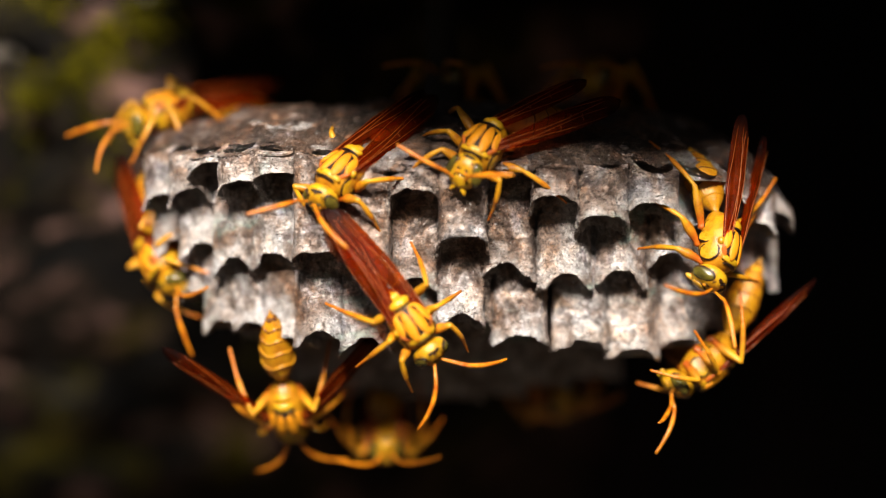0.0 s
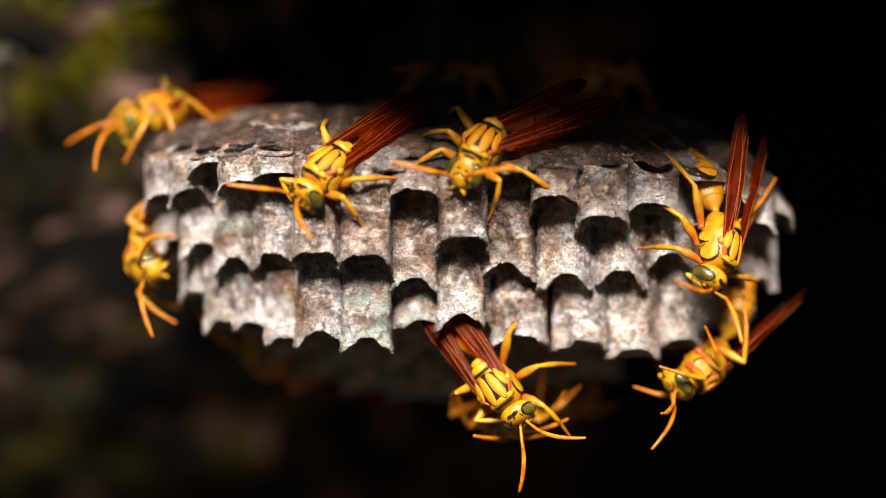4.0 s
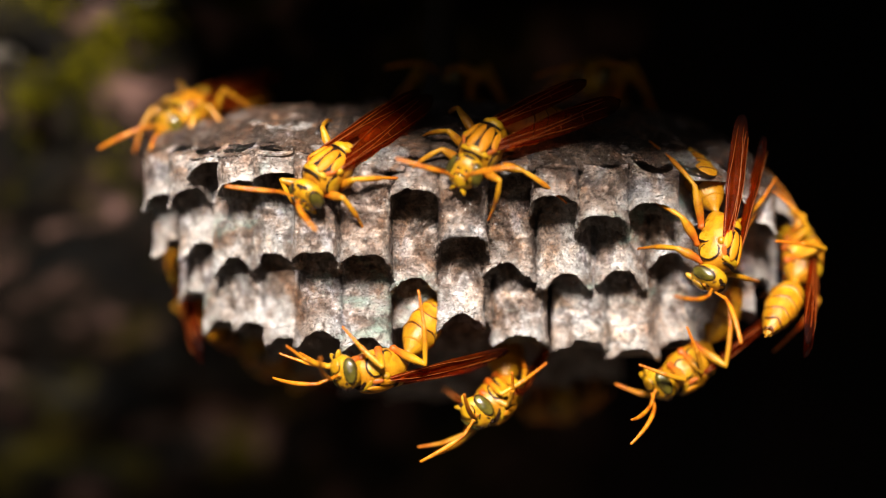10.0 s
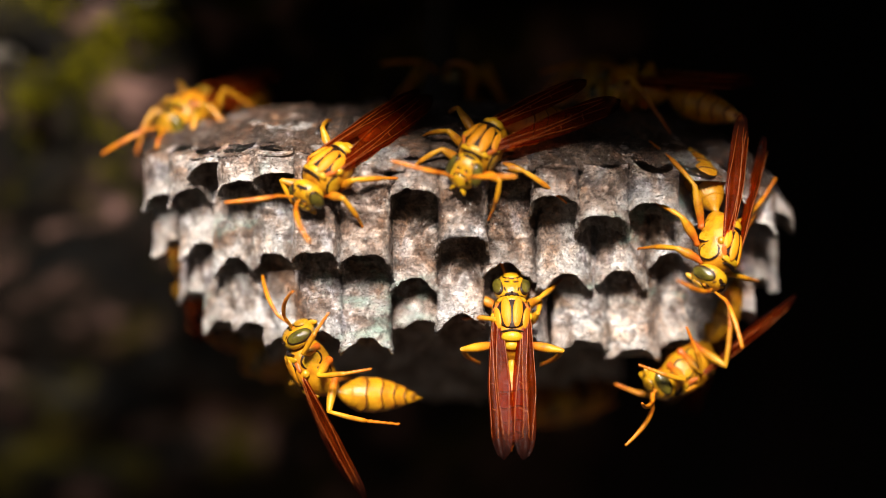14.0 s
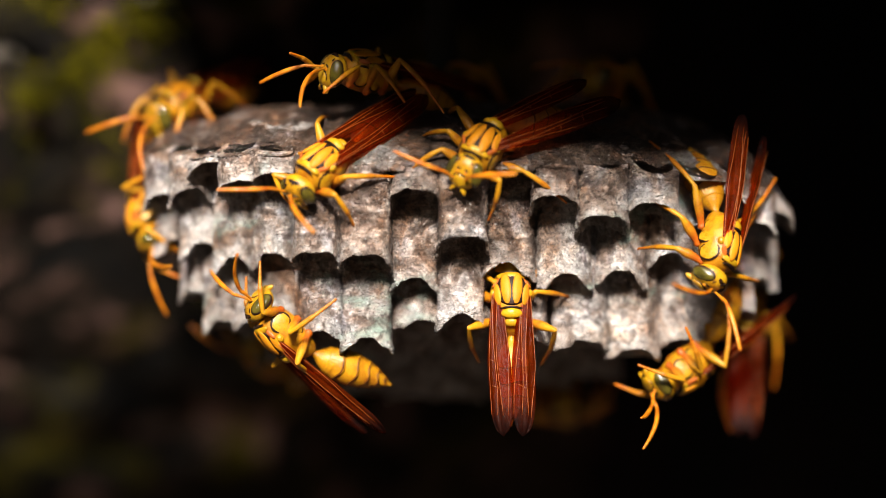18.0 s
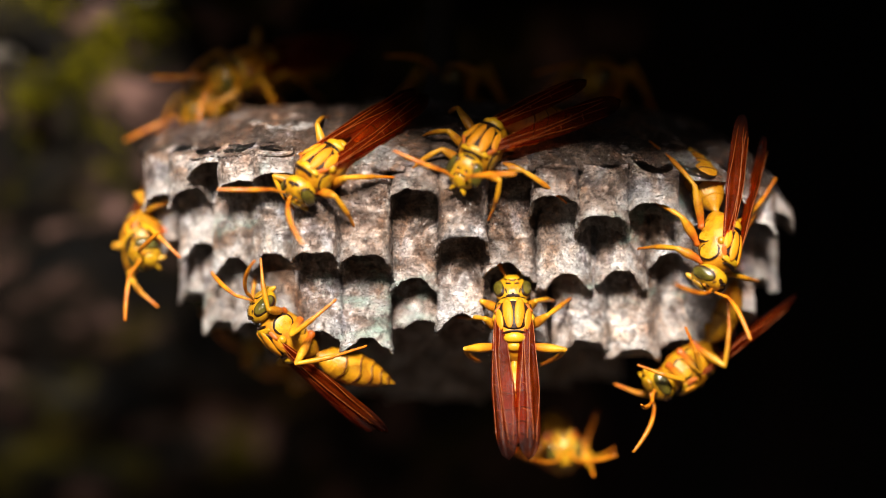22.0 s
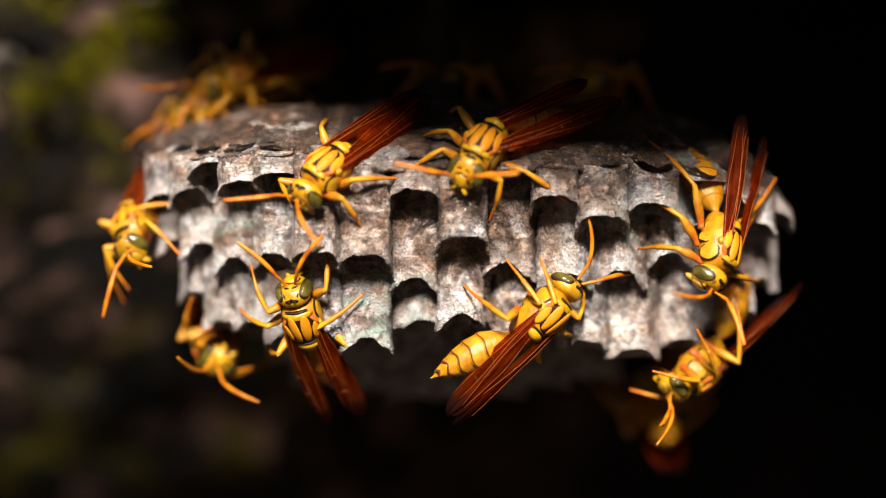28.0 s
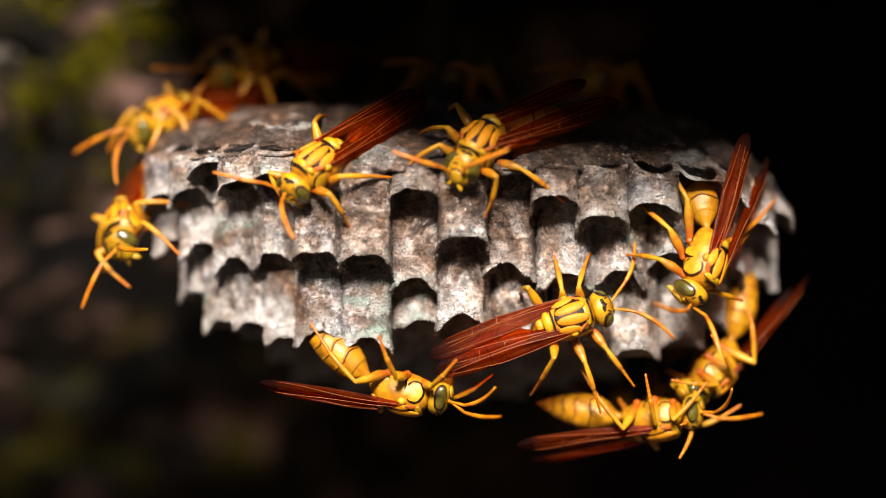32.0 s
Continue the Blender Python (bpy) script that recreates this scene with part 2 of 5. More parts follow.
MAT_PAPER = paper_material("wasp_paper", (0.94, 0.89, 0.86), (0.54, 0.44, 0.385), (0.18, 0.115, 0.085), 0.75, 0.8)
MAT_NEW = paper_material("new_wasp_paper", (0.97, 0.95, 0.93), (0.72, 0.64, 0.59), (0.34, 0.25, 0.20), 0.9, 1.0)
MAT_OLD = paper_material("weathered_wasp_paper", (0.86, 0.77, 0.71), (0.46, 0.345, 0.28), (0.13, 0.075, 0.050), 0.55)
# brown back paper, darkened further to carry the shade on the comb's top
MAT_BACK = paper_material("shaded_back_paper", (0.24, 0.178, 0.135), (0.11, 0.068, 0.046), (0.04, 0.026, 0.018), 0.35)
MAT_STALK = chitin("shaded_stalk_paper", (0.012, 0.009, 0.007), (0.03, 0.02, 0.014), 0.8)
MAT_ROCK = rock_material("mossy_rock")
MAT_SHADE_ROCK = shade_rock_material()
MAT_BOUNCE_SOIL = bounce_soil_material()
MAT_MOSS = moss_material()
MAT_LICHEN = lichen_material("lichen", (0.03, 0.025, 0.02), (0.15, 0.13, 0.105))
MAT_PINK = lichen_material("pink_lichen", (0.10, 0.055, 0.046), (0.50, 0.30, 0.25))
MAT_YELLOW = chitin("yellow_chitin", (0.41, 0.185, 0.005), (0.20, 0.05, 0.002), 0.33, 0.9, 0.45)
MAT_LEMON = chitin("lemon_chitin", (0.41, 0.225, 0.006), (0.24, 0.085, 0.003), 0.28, 0.8, 0.45)
MAT_ORANGE = chitin("orange_chitin", (0.50, 0.17, 0.005), (0.24, 0.038, 0.0015), 0.32, 0.9, 0.4)
MAT_AMBER = chitin("amber_chitin", (0.50, 0.19, 0.006), (0.30, 0.08, 0.003), 0.42, 0.5, 0.2)
MAT_THIGH = chitin("thigh_chitin", (0.36, 0.075, 0.004), (0.20, 0.035, 0.002), 0.32, 0.7, 0.4, (0.46, 0.22, 0.007), 0.8, 2.4)
MAT_SHIN = chitin("shin_chitin", (0.46, 0.215, 0.007), (0.24, 0.055, 0.002), 0.32, 0.7, 0.4, (0.44, 0.12, 0.004), 2.2, 4.2)
MAT_DARK = chitin("dark_chitin", (0.012, 0.005, 0.003), (0.04, 0.012, 0.004), 0.42, 0.5, 0.18)
MAT_MARGIN = chitin("brown_margin_chitin", (0.085, 0.022, 0.003), (0.03, 0.008, 0.002), 0.4, 0.6, 0.25)
MAT_RED = chitin("red_brown_chitin", (0.36, 0.085, 0.010), (0.18, 0.03, 0.004))
MAT_EYE = chitin("eye_facets", (0.085, 0.066, 0.008), (0.016, 0.014, 0.004), 0.10, 0.9, 0.6)
MAT_WING = wing_material()
MAT_VEIN = chitin("wing_vein", (0.22, 0.050, 0.008), (0.10, 0.018, 0.003), 0.3, 0.6, 0.3)


# ---------------------------------------------------------------- rock: the setting
def rough(p, seed, amp):
    """The lumps of a rock face at p, in mm."""
    q = p * 0.02 + Vector((seed, 0, 0))
    d = Vector((noise.noise(q), noise.noise(q + Vector((7, 1, 3))), noise.noise(q + Vector((2, 9, 5)))))
    d += 0.45 * Vector((noise.noise(q * 3.1), noise.noise(q * 3.1 + Vector((4, 4, 1))), noise.noise(q * 3.1 + Vector((8, 2, 2)))))
    d += 0.22 * Vector((noise.noise(q * 9), noise.noise(q * 9 + Vector((3, 5, 1))), noise.noise(q * 9 + Vector((6, 2, 8)))))
    return d * amp


def rock_sheet(name, n_u, n_v, shape, label, seed, amp, material=None):
    """A bumpy rock face: shape(u, v) gives its place in mm for u, v from 0 to 1."""
    bm = bmesh.new()
    grid = []
    for i in range(n_u + 1):
        row = []
        for j in range(n_v + 1):
            p = Vector(shape(i / n_u, j / n_v))
            row.append(bm.verts.new((p + rough(p, seed, amp)) * MM))
        grid.append(row)
    for i in range(n_u):
        for j in range(n_v):
            bm.faces.new((grid[i][j], grid[i + 1][j], grid[i + 1][j + 1], grid[i][j + 1]))
    ob = part(name, bm, material or MAT_ROCK)
    so = ob.modifiers.new("thickness", "SOLIDIFY")
    so.thickness = 12 * MM
    so.offset = 1
    return tagged(ob, label, "rock", kind="structure")


def face_y(x, z):
    """How far back the near rock face lies: it leans out overhead and turns away into the cleft."""
    u = (x + 130) / 150
    return 72 - 1.05 * z + 0.011 * z * z + 15 * u + 300 * max(0, u - 0.72 - 0.0012 * z) ** 1.5


def tufts(name, x, z, r, seed, material, label, category, tall, many):
    """A low cushion of small tufts or crusts growing on the rock face."""
    rnd = random.Random(seed)
    bm = bmesh.new()
    for _ in range(int(r * r * many)):
        a, q = rnd.uniform(0, 2 * math.pi), r * math.sqrt(rnd.random()) * rnd.uniform(0.55, 1.15)
        px, pz = x + q * math.cos(a), z + 0.8 * q * math.sin(a)
        p = Vector((px, face_y(px, pz), pz))
        p += rough(p, 1.0, 6.0)
        base = p + Vector((0, -11.5 - tall * 0.5 * max(0.0, 1 - (q / r) ** 2), 0))
        tip = base + Vector((rnd.uniform(-1, 1), -tall * rnd.uniform(0.6, 1.2), rnd.uniform(-0.4, 1.2)))
        side = Vector((rnd.uniform(-1, 1), rnd.uniform(-0.4, 0.4), rnd.uniform(-1, 1))).normalized() * rnd.uniform(0.4, 0.9)
        up = side.cross(tip - base).normalized() * 0.5
        ring = [bm.verts.new((base + d) * MM) for d in (side, up, -side, -up)]
        t = bm.verts.new(tip * MM)
        for k in range(4):
            bm.faces.new((ring[k], ring[(k + 1) % 4], t))
    return tagged(part(name, bm, material), label, category, kind="stuff")


def ledge_front(x):
    """The y of the unseen ledge's front edge, falling back to light both ends of the nest."""
    a = min(1, max(0, (-7 - x) / 16))
    b = min(1, max(0, (x - 20) / 16))
    return LEDGE_Y + 29 * a * a * (3 - 2 * a) + 18 * b * b * (3 - 2 * b)


def build_rock():
    # the near rock face behind the nest's end, turning away into the dark cleft
    def face(u, v):
        x = -130 + 150 * u
        z = -110 + 143 * v
        return (x, face_y(x, z), z)
    rock_sheet("rock_face", 60, 70, face, "dark rock face with grey lichen and reddish patches", 1.0, 6.0)
    for k, (x, z, r) in enumerate(((-42, 21.5, 8.0), (-51, 18, 5.6), (-35.5, 25.5, 5.0), (-48, 27, 4.0), (-47, -24.5, 6.5), (-19, -23.3, 2.6), (-27, 28, 4.0), (-56, -19, 4.0), (-33, -21, 3.0), (-50, 9.5, 6.0), (-43, 13, 3.5), (-21, 26, 2.4))):
        tufts("moss", x, z, r, k, MAT_MOSS, "yellow-green moss cushion on the rock", "moss", 2.6, 3.2)
    for k, (x, z, r) in enumerate(((-46, 27, 2.6), (-55, 24, 3.6), (-16.5, 27, 4.5), (-57, -2, 3.0), (-25, 27.5, 4.5), (-33, 29, 4.0), (-10, 28.5, 3.0))):
        tufts("lichen", x, z, r, 20 + k, MAT_LICHEN, "pale grey lichen crust on dark rock", "lichen", 0.9, 5.0)
    for k, (x, z, r) in enumerate(((-55, -4, 6.0), (-54, -16, 7.0), (-40, -20, 5.5), (-47, -11, 5.0), (-42, -5, 4.0), (-50, 2, 4.0), (-36, -13, 3.5))):
        tufts("lichen", x, z, r, 40 + k, MAT_PINK, "dusty pink lichen crust on dark rock", "lichen", 0.9, 4.0)

    rnd = random.Random(71)
    for k in range(34):
        x, z = rnd.uniform(-68, -33), rnd.uniform(-31, 14)
        if k > 26:
            x, z = rnd.uniform(-38, -12), rnd.uniform(-32, -22)
        tufts("lichen", x, z, rnd.uniform(1.1, 2.6), 60 + k, MAT_PINK if rnd.random() < 0.75 else MAT_LICHEN, "small dusty crust of lichen on dark rock", "lichen", 0.9, 5.0)

    # the back of the cleft, its shade painted in near black
    def back(u, v):
        return (-60 + 420 * u, 330 - 60 * u, -200 + 400 * v)
    rock_sheet("rock_back", 30, 30, back, "rock at the back of the cleft, painted near black as shade", 3.0, 14.0, MAT_SHADE_ROCK)

    # the ledge over the nest: out of view, added to shade its top
    def ledge(u, v):
        x = -33.0 + 294 * u
        k = min(1, max(0, (x + 12) / 10))
        y = ledge_front(x) + (40 + 258 * k - ledge_front(x)) * v
        return (x, y, LEDGE_Z + 1.5 * math.sin(u * 23) + (3 + 50 * k) * v)
    rock_sheet("rock_ledge", 110, 44, ledge, "unseen overhanging rock ledge, added to shade the nest top", 5.0, 3.0, MAT_SHADE_ROCK)

    # unseen ground at the foot of the rock, added to bounce light upward
    bm = bmesh.new()
    n = 40
    grid = [[bm.verts.new((-0.38 + 0.82 * i / n, -0.42 + 0.86 * j / n, -0.215 + 0.012 * noise.noise(Vector((i * 0.3, j * 0.3, 0))) + 0.004 * noise.noise(Vector((i * 1.1, j * 1.1, 5)))))
             for j in range(n + 1)] for i in range(n + 1)]
    for i in range(n):
        for j in range(n):
            bm.faces.new((grid[i][j], grid[i + 1][j], grid[i + 1][j + 1], grid[i][j + 1]))
    tagged(part("ground", bm, MAT_BOUNCE_SOIL), "unseen dark soil, added to bounce light up under the nest", "ground", kind="structure")

    # the cleft's far side, out of view, its shade painted in near black
    def side(u, v):
        return (190 + 30 * u, -40 + 380 * u, -200 + 300 * v)
    rock_sheet("rock_side", 30, 30, side, "unseen rock side of the cleft, painted near black as shade", 9.0, 10.0, MAT_SHADE_ROCK)


LEDGE_Y, LEDGE_Z = -42.0, 34.0
build_rock()


# ---------------------------------------------------------------- the nest
HALF_W, HALF_D, MID_X, MID_Y = 33.5, 24.0, 1.6, 23.0


def edge_y(x, shrink=0.0):
    """The y of the comb's front edge at x."""
    w, d = HALF_W - shrink, HALF_D - shrink
    k = max(0.0, 1 - abs((x - MID_X) / w) ** (4.0 if x > MID_X else 3.3))
    return MID_Y - d * k ** (1 / 2.0)


def dome_z(x, y):
    """The height of the comb's back."""
    q = min(1.25, abs((x - MID_X) / HALF_W) ** 2.5 + ((y - MID_Y) / HALF_D) ** 2)
    a = min(1.0, max(0.0, (-5 - x) / 14))
    return 14.8 - (5.7 - 1.5 * a * a * (3 - 2 * a)) * q ** 1.5 - 0.03 * max(0.0, x - 26) ** 2


def plan(x, y, others, seg, widest=3.0):
    """The outline of a cell seen from above: half way to each neighbour, rounded, and round where it has none."""
    d = np.array([(ox - x, oy - y) for ox, oy in others if 0.1 < math.hypot(ox - x, oy - y) < 9.0])
    radii = []
    for k in range(seg):
        a = 2 * math.pi * k / seg
        s = widest ** -8.0
        if len(d):
            along = d[:, 0] * math.cos(a) + d[:, 1] * math.sin(a)
            half = (d ** 2).sum(1) / (2 * np.maximum(along, 1e-4))
            s += float((np.maximum(half, 1.2) ** -8.0).sum())
        radii.append(s ** (-1 / 8.0) + 0.10)
    return radii


def cell(parent, x, y, near, others, drop=2.1, seed=0, seg=56, rows=40, material=None):
    """One open paper cell hanging down at (x, y), sharing its walls with its neighbours: its rim arches up to z = near at the front."""
    bm = bmesh.new()
    top = dome_z(x, y) + 0.3
    radii = plan(x, y, others, seg, 3.35 if abs(x) < 25 else 2.35)
    one = noise.noise(Vector((seed * 1.3, 2.0, 0)))
    lip = bm.verts.layers.float.new("lip")

    def ring(f, inner):
        loop = []
        for k in range(seg):
            a = 2 * math.pi * k / seg
            c, s = math.cos(a), math.sin(a)
            jag = 0.30 * noise.noise(Vector((2.3 * c, 2.3 * s, seed))) + 0.27 * noise.noise(Vector((7 * c, 7 * s, seed + 5))) + 0.18 * noise.noise(Vector((19 * c, 19 * s, seed + 9)))
            aside = max(0.0, abs(c + 0.16 * one) - 0.26) / 0.74
            low = near + 0.1 - drop * aside ** 1.6 - (0.9 * s if s > 0 else 0.0) + jag * (0.6 + 0.7 * aside)
            z = top + (low - top) * f
            q = Vector((x + 2 * c, y + 2 * s, z * 0.9 + seed * 3))
            band = Vector((0.8 * c + seed, 0.8 * s, z * 1.9))
            rad = radii[k] * (1 + 0.045 * noise.noise(q * 0.5) + 0.040 * noise.noise(q * 1.5) + 0.030 * noise.noise(q * 4.0))
            rad += 0.10 * noise.noise(band) + 0.07 * noise.noise(band * 2.7) + 0.05 * noise.noise(q * 9.0) + 0.22 * max(0.0, f - 0.88) / 0.12
            sh = min(1.0, f / 0.20)
            rad *= 0.80 + 0.20 * math.sqrt(1 - (1 - sh) ** 2)
            rad -= (0.20 + 0.14 * max(0.0, f - 0.8) / 0.2) if inner else 0.0
            vx, vy = x + rad * c, y + rad * s
            v = bm.verts.new(Vector((vx, vy, min(z, dome_z(vx, vy) - 0.05 - (0.1 if inner else 0.0)))) * MM)
            v[lip] = max(0.0, 1 - (z - low) / 3.4)
            loop.append(v)
        return loop

    outer = [ring(i / rows, False) for i in range(rows + 1)]
    inner = [ring((i / rows) * 0.997, True) for i in range(rows + 1)]
    for loops, flip in ((outer, False), (inner, True)):
        for p, q in zip(loops, loops[1:]):
            for k in range(seg):
                f = (p[k], q[k], q[(k + 1) % seg], p[(k + 1) % seg])
                bm.faces.new(f[::-1] if flip else f)
    for k in range(seg):
        bm.faces.new((outer[-1][k], inner[-1][k], inner[-1][(k + 1) % seg], outer[-1][(k + 1) % seg]))
    bm.faces.new(inner[0])
    bm.faces.new(outer[0][::-1])
    return part("cell", bm, material or MAT_PAPER, parent)


def build_nest():
    nest = new("wasp_nest")
    tagged(nest, "grey paper wasp nest of open cells under an unseen rock ledge", "wasp nest")
    # the closed back of the comb, its crusted lip lapping over the first cells
    bm = bmesh.new()
    nr, ns = 90, 320
    rings_ = []
    for i in range(nr + 1):
        f = (i / nr)
        loop = []
        for k in range(ns):
            a = 2 * math.pi * k / ns
            c, s = math.cos(a), math.sin(a)
            wav = f * (1 + 0.014 * noise.noise(Vector((14 * c, 14 * s, 2))) + 0.012 * noise.noise(Vector((40 * c, 40 * s, 7))))
            x = MID_X + (HALF_W + 0.3) * wav * math.copysign(abs(c) ** 0.8, c)
            y = MID_Y + (HALF_D + 1.3) * wav * s
            z = dome_z(x, y) + 0.8 * noise.noise(Vector((x, y, 0)) * 0.22) + 0.6 * noise.noise(Vector((x, y, 4)) * 0.7) + 0.32 * noise.noise(Vector((x, y, 8)) * 2.0) + 0.14 * noise.noise(Vector((x, y, 8)) * 5.0)
            z -= 0.7 * (max(0.0, f - 0.94) / 0.06) ** 2 * (0.7 + noise.noise(Vector((x * 0.45, y * 0.45, 3))) + 0.7 * noise.noise(Vector((x * 1.3, y * 1.3, 6))))
            loop.append(bm.verts.new(Vector((x, y, z + 0.35)) * MM))
        rings_.append(loop)
    for p, q in zip(rings_, rings_[1:]):
        for k in range(ns):
            bm.faces.new((p[k], q[k], q[(k + 1) % ns], p[(k + 1) % ns]))
    bmesh.ops.remove_doubles(bm, verts=bm.verts, dist=1e-6)
    bmesh.ops.recalc_face_normals(bm, faces=bm.faces)
    back = part("comb_back", bm, MAT_BACK, nest, "brown-grey crusted paper back of the comb")
    so = back.modifiers.new("thickness", "SOLIDIFY")
    so.thickness = 0.5 * MM
    # the stalk, its paper coloured near black to pass for shade
    part("stalk", move(loft(smooth_rings([(0, 4.5, 4.5, 0, 0), (4, 2.2, 2.2, 0, 0), (12, 1.8, 1.8, 0, 0), (26, 4.0, 4.0, 0, 0)], 20), 18),
         mm(0, MID_Y, 13.5) @ pose(0, 0, 0, 0, -90, 0)), MAT_STALK, nest, "paper stalk coloured near black as shade")
    # rows of (x, height of the rim) from the front edge inwards, then the underside
    places = []
    for depth, cells in ROWS:
        for x, near in cells:
            places.append((x, min(edge_y(x), 13.0) + 2.3 + depth, near, 1.8 if depth < 5 else 1.1, 56, 40))
    for j in range(5):
        for i in range(-5, 6):
            x = (i + 0.5 * (j % 2)) * 4.9 + 1.5
            y = min(edge_y(x), 13.0) + 14.6 + j * 4.2
            if abs(x) < 24 - j * 1.5:
                near = -8.6 - 1.8 * j + 0.6 * noise.noise(Vector((x, y, 2)) * 0.4) + 0.010 * x * x
                places.append((x, y, near, 0.9, 32, 12))
    plan_xy = [p[:2] for p in places]
    for seed, (x, y, near, drop, seg, rows) in enumerate(places):
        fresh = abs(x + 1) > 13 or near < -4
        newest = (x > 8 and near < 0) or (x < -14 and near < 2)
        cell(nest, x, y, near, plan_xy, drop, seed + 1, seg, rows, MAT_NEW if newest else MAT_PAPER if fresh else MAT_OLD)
    return nest


ROWS = [
    (0.0, [(-28.3, 5.5), (-25.3, 6.0), (-22.4, 8.5), (-19.7, 6.6), (-16.0, 7.4), (-12.4, -0.4), (-7.6, -0.7), (-2.7, 5.7), (1.9, 1.1), (6.7, 7.6), (10.9, 5.0), (15.5, 3.2), (20.4, 4.3), (24.7, 8.0), (28.6, 5.4), (31.6, 2.6), (34.0, 3.8)]),
    (3.0, [(-27.6, 0.9), (-24.6, 0.6), (-21.2, -1.0), (-17.2, -0.5), (-12.4, -8.3), (-7.6, -8.9), (-2.8, -3.0), (1.7, -6.6), (6.3, -1.5), (12.2, -2.6), (17.9, -2.2), (23.0, -0.5), (26.4, 2.3), (29.4, -2.1), (32.9, -3.0)]),
    (6.0, [(-25.8, -4.5), (-22.7, -7.5), (-19.4, -7.6), (-16.0, -9.0), (-2.2, -7.2), (2.5, -6.9), (7.5, -8.8), (14.1, -9.3), (19.3, -10.2), (24.6, -9.2), (27.9, -7.6), (30.7, -6.4)]),
]
build_nest()


# ---------------------------------------------------------------- the wasps
# A wasp's own space: x ahead, y to its left, z up from its back; the origin in the middle of the thorax.
HIPS = {"front": (2.1, 1.0, -1.3), "middle": (0.3, 1.3, -1.7), "hind": (-1.5, 1.2, -1.5)}
REACH = {"front": (2.9, 5.0), "middle": (3.3, 5.6), "hind": (4.2, 7.2)}     # thigh, shin with foot
HOME = {"front": (6.0, 3.4, -3.2), "middle": (0.8, 6.4, -3.2), "hind": (-6.0, 5.2, -3.2)}
LEGS = [(k, s) for k in ("front", "middle", "hind") for s in (1, -1)]


def thigh_mesh(length):
    return loft(smooth_rings([(-0.35, 0.22, 0.22, 0, 0), (0, 0.45, 0.45, 0, 0), (0.5, 0.36, 0.36, 0, 0.02), (length * 0.55, 0.50, 0.46, 0, 0.06),
                              (length * 0.9, 0.31, 0.31, 0, 0.03), (length, 0.26, 0.26, 0, 0), (length + 0.12, 0.1, 0.1, 0, 0)], 20), 10)


def shin_mesh(length):
    """Shin, then the jointed foot, which bends a little downwards."""
    t = length * 0.52
    rings = smooth_rings([(-0.15, 0.12, 0.12, 0, 0), (0, 0.20, 0.20, 0, 0), (t * 0.5, 0.28, 0.26, 0, 0.22), (t, 0.25, 0.23, 0, 0.30)], 12)
    x = t
    step = (length - t) / 5
    for i in range(5):
        z0, z1 = 0.30 - 0.06 * i, 0.30 - 0.06 * (i + 1)
        w = 0.20 - 0.016 * i
        rings += [(x + 0.03, w * 0.88, w * 0.88, 0, z0), (x + step * 0.45, w * 0.85, w * 0.8, 0, z0), (x + step * 0.92, w * 1.1, w, 0, z1)]
        x += step
    rings += [(x + 0.12, 0.05, 0.05, 0, -0.05)]
    return loft(rings, 9)


def wing_mesh(length, width):
    """A folded forewing: a long blade, cambered, with a rounded tip, reaching back along -x."""
    bm = bmesh.new()
    n, w = 30, 12
    top, low = [], []
    for i in range(n + 1):
        u = i / n
        half = width * 0.5 * (0.34 + 0.66 * min(1, u / 0.5) ** 0.8) * math.sqrt(max(0.0, 1 - max(0, (u - 0.76) / 0.24) ** 2))
        half = max(half, 0.05)
        a, b = [], []
        for j in range(w + 1):
            s = 2 * j / w - 1
            x = -length * u + 0.25 * s * (1 - u)
            y = half * s + 0.10 * math.sin(u * 5)
            z = 0.35 * half * (1 - s * s) + 0.11 * math.cos(s * 9 + u * 2) * min(1, u * 4) - 0.25 * u * u
            a.append(bm.verts.new(Vector((x, y, z)) * MM))
            b.append(bm.verts.new(Vector((x, y, z - 0.06)) * MM))
        top.append(a)
        low.append(b)
    for g, flip in ((top, False), (low, True)):
        for i in range(n):
            for j in range(w):
                f = (g[i][j], g[i + 1][j], g[i + 1][j + 1], g[i][j + 1])
                bm.faces.new(f[::-1] if flip else f)
    edge_t = [r[0] for r in top] + top[-1][1:] + [r[-1] for r in top[::-1]][1:] + top[0][::-1][1:-1]
    edge_b = [r[0] for r in low] + low[-1][1:] + [r[-1] for r in low[::-1]][1:] + low[0][::-1][1:-1]
    m = len(edge_t)
    for k in range(m):
        bm.faces.new((edge_t[k], edge_t[(k + 1) % m], edge_b[(k + 1) % m], edge_b[k]))
    bmesh.ops.recalc_face_normals(bm, faces=bm.faces)
    return bm


def vein_mesh(length, width, s):
    """A raised vein along the wing at the part s of its half width."""
    rings = []
    for i in range(16):
        u = 0.02 + 0.86 * i / 15
        half = width * 0.5 * (0.34 + 0.66 * min(1, u / 0.5) ** 0.8)
        q = s * (1 - 0.25 * u) + 0.16 * math.sin(u * 5 + s * 4)
        z = 0.35 * half * (1 - q * q) + 0.11 * math.cos(q * 9 + u * 2) * min(1, u * 4) - 0.25 * u * u
        t = 0.040 * (1 - 0.5 * u)
        rings.append((-length * u + 0.25 * q, t, t, half * q + 0.10 * math.sin(u * 5), z + 0.02))
    return loft(rings, 6)


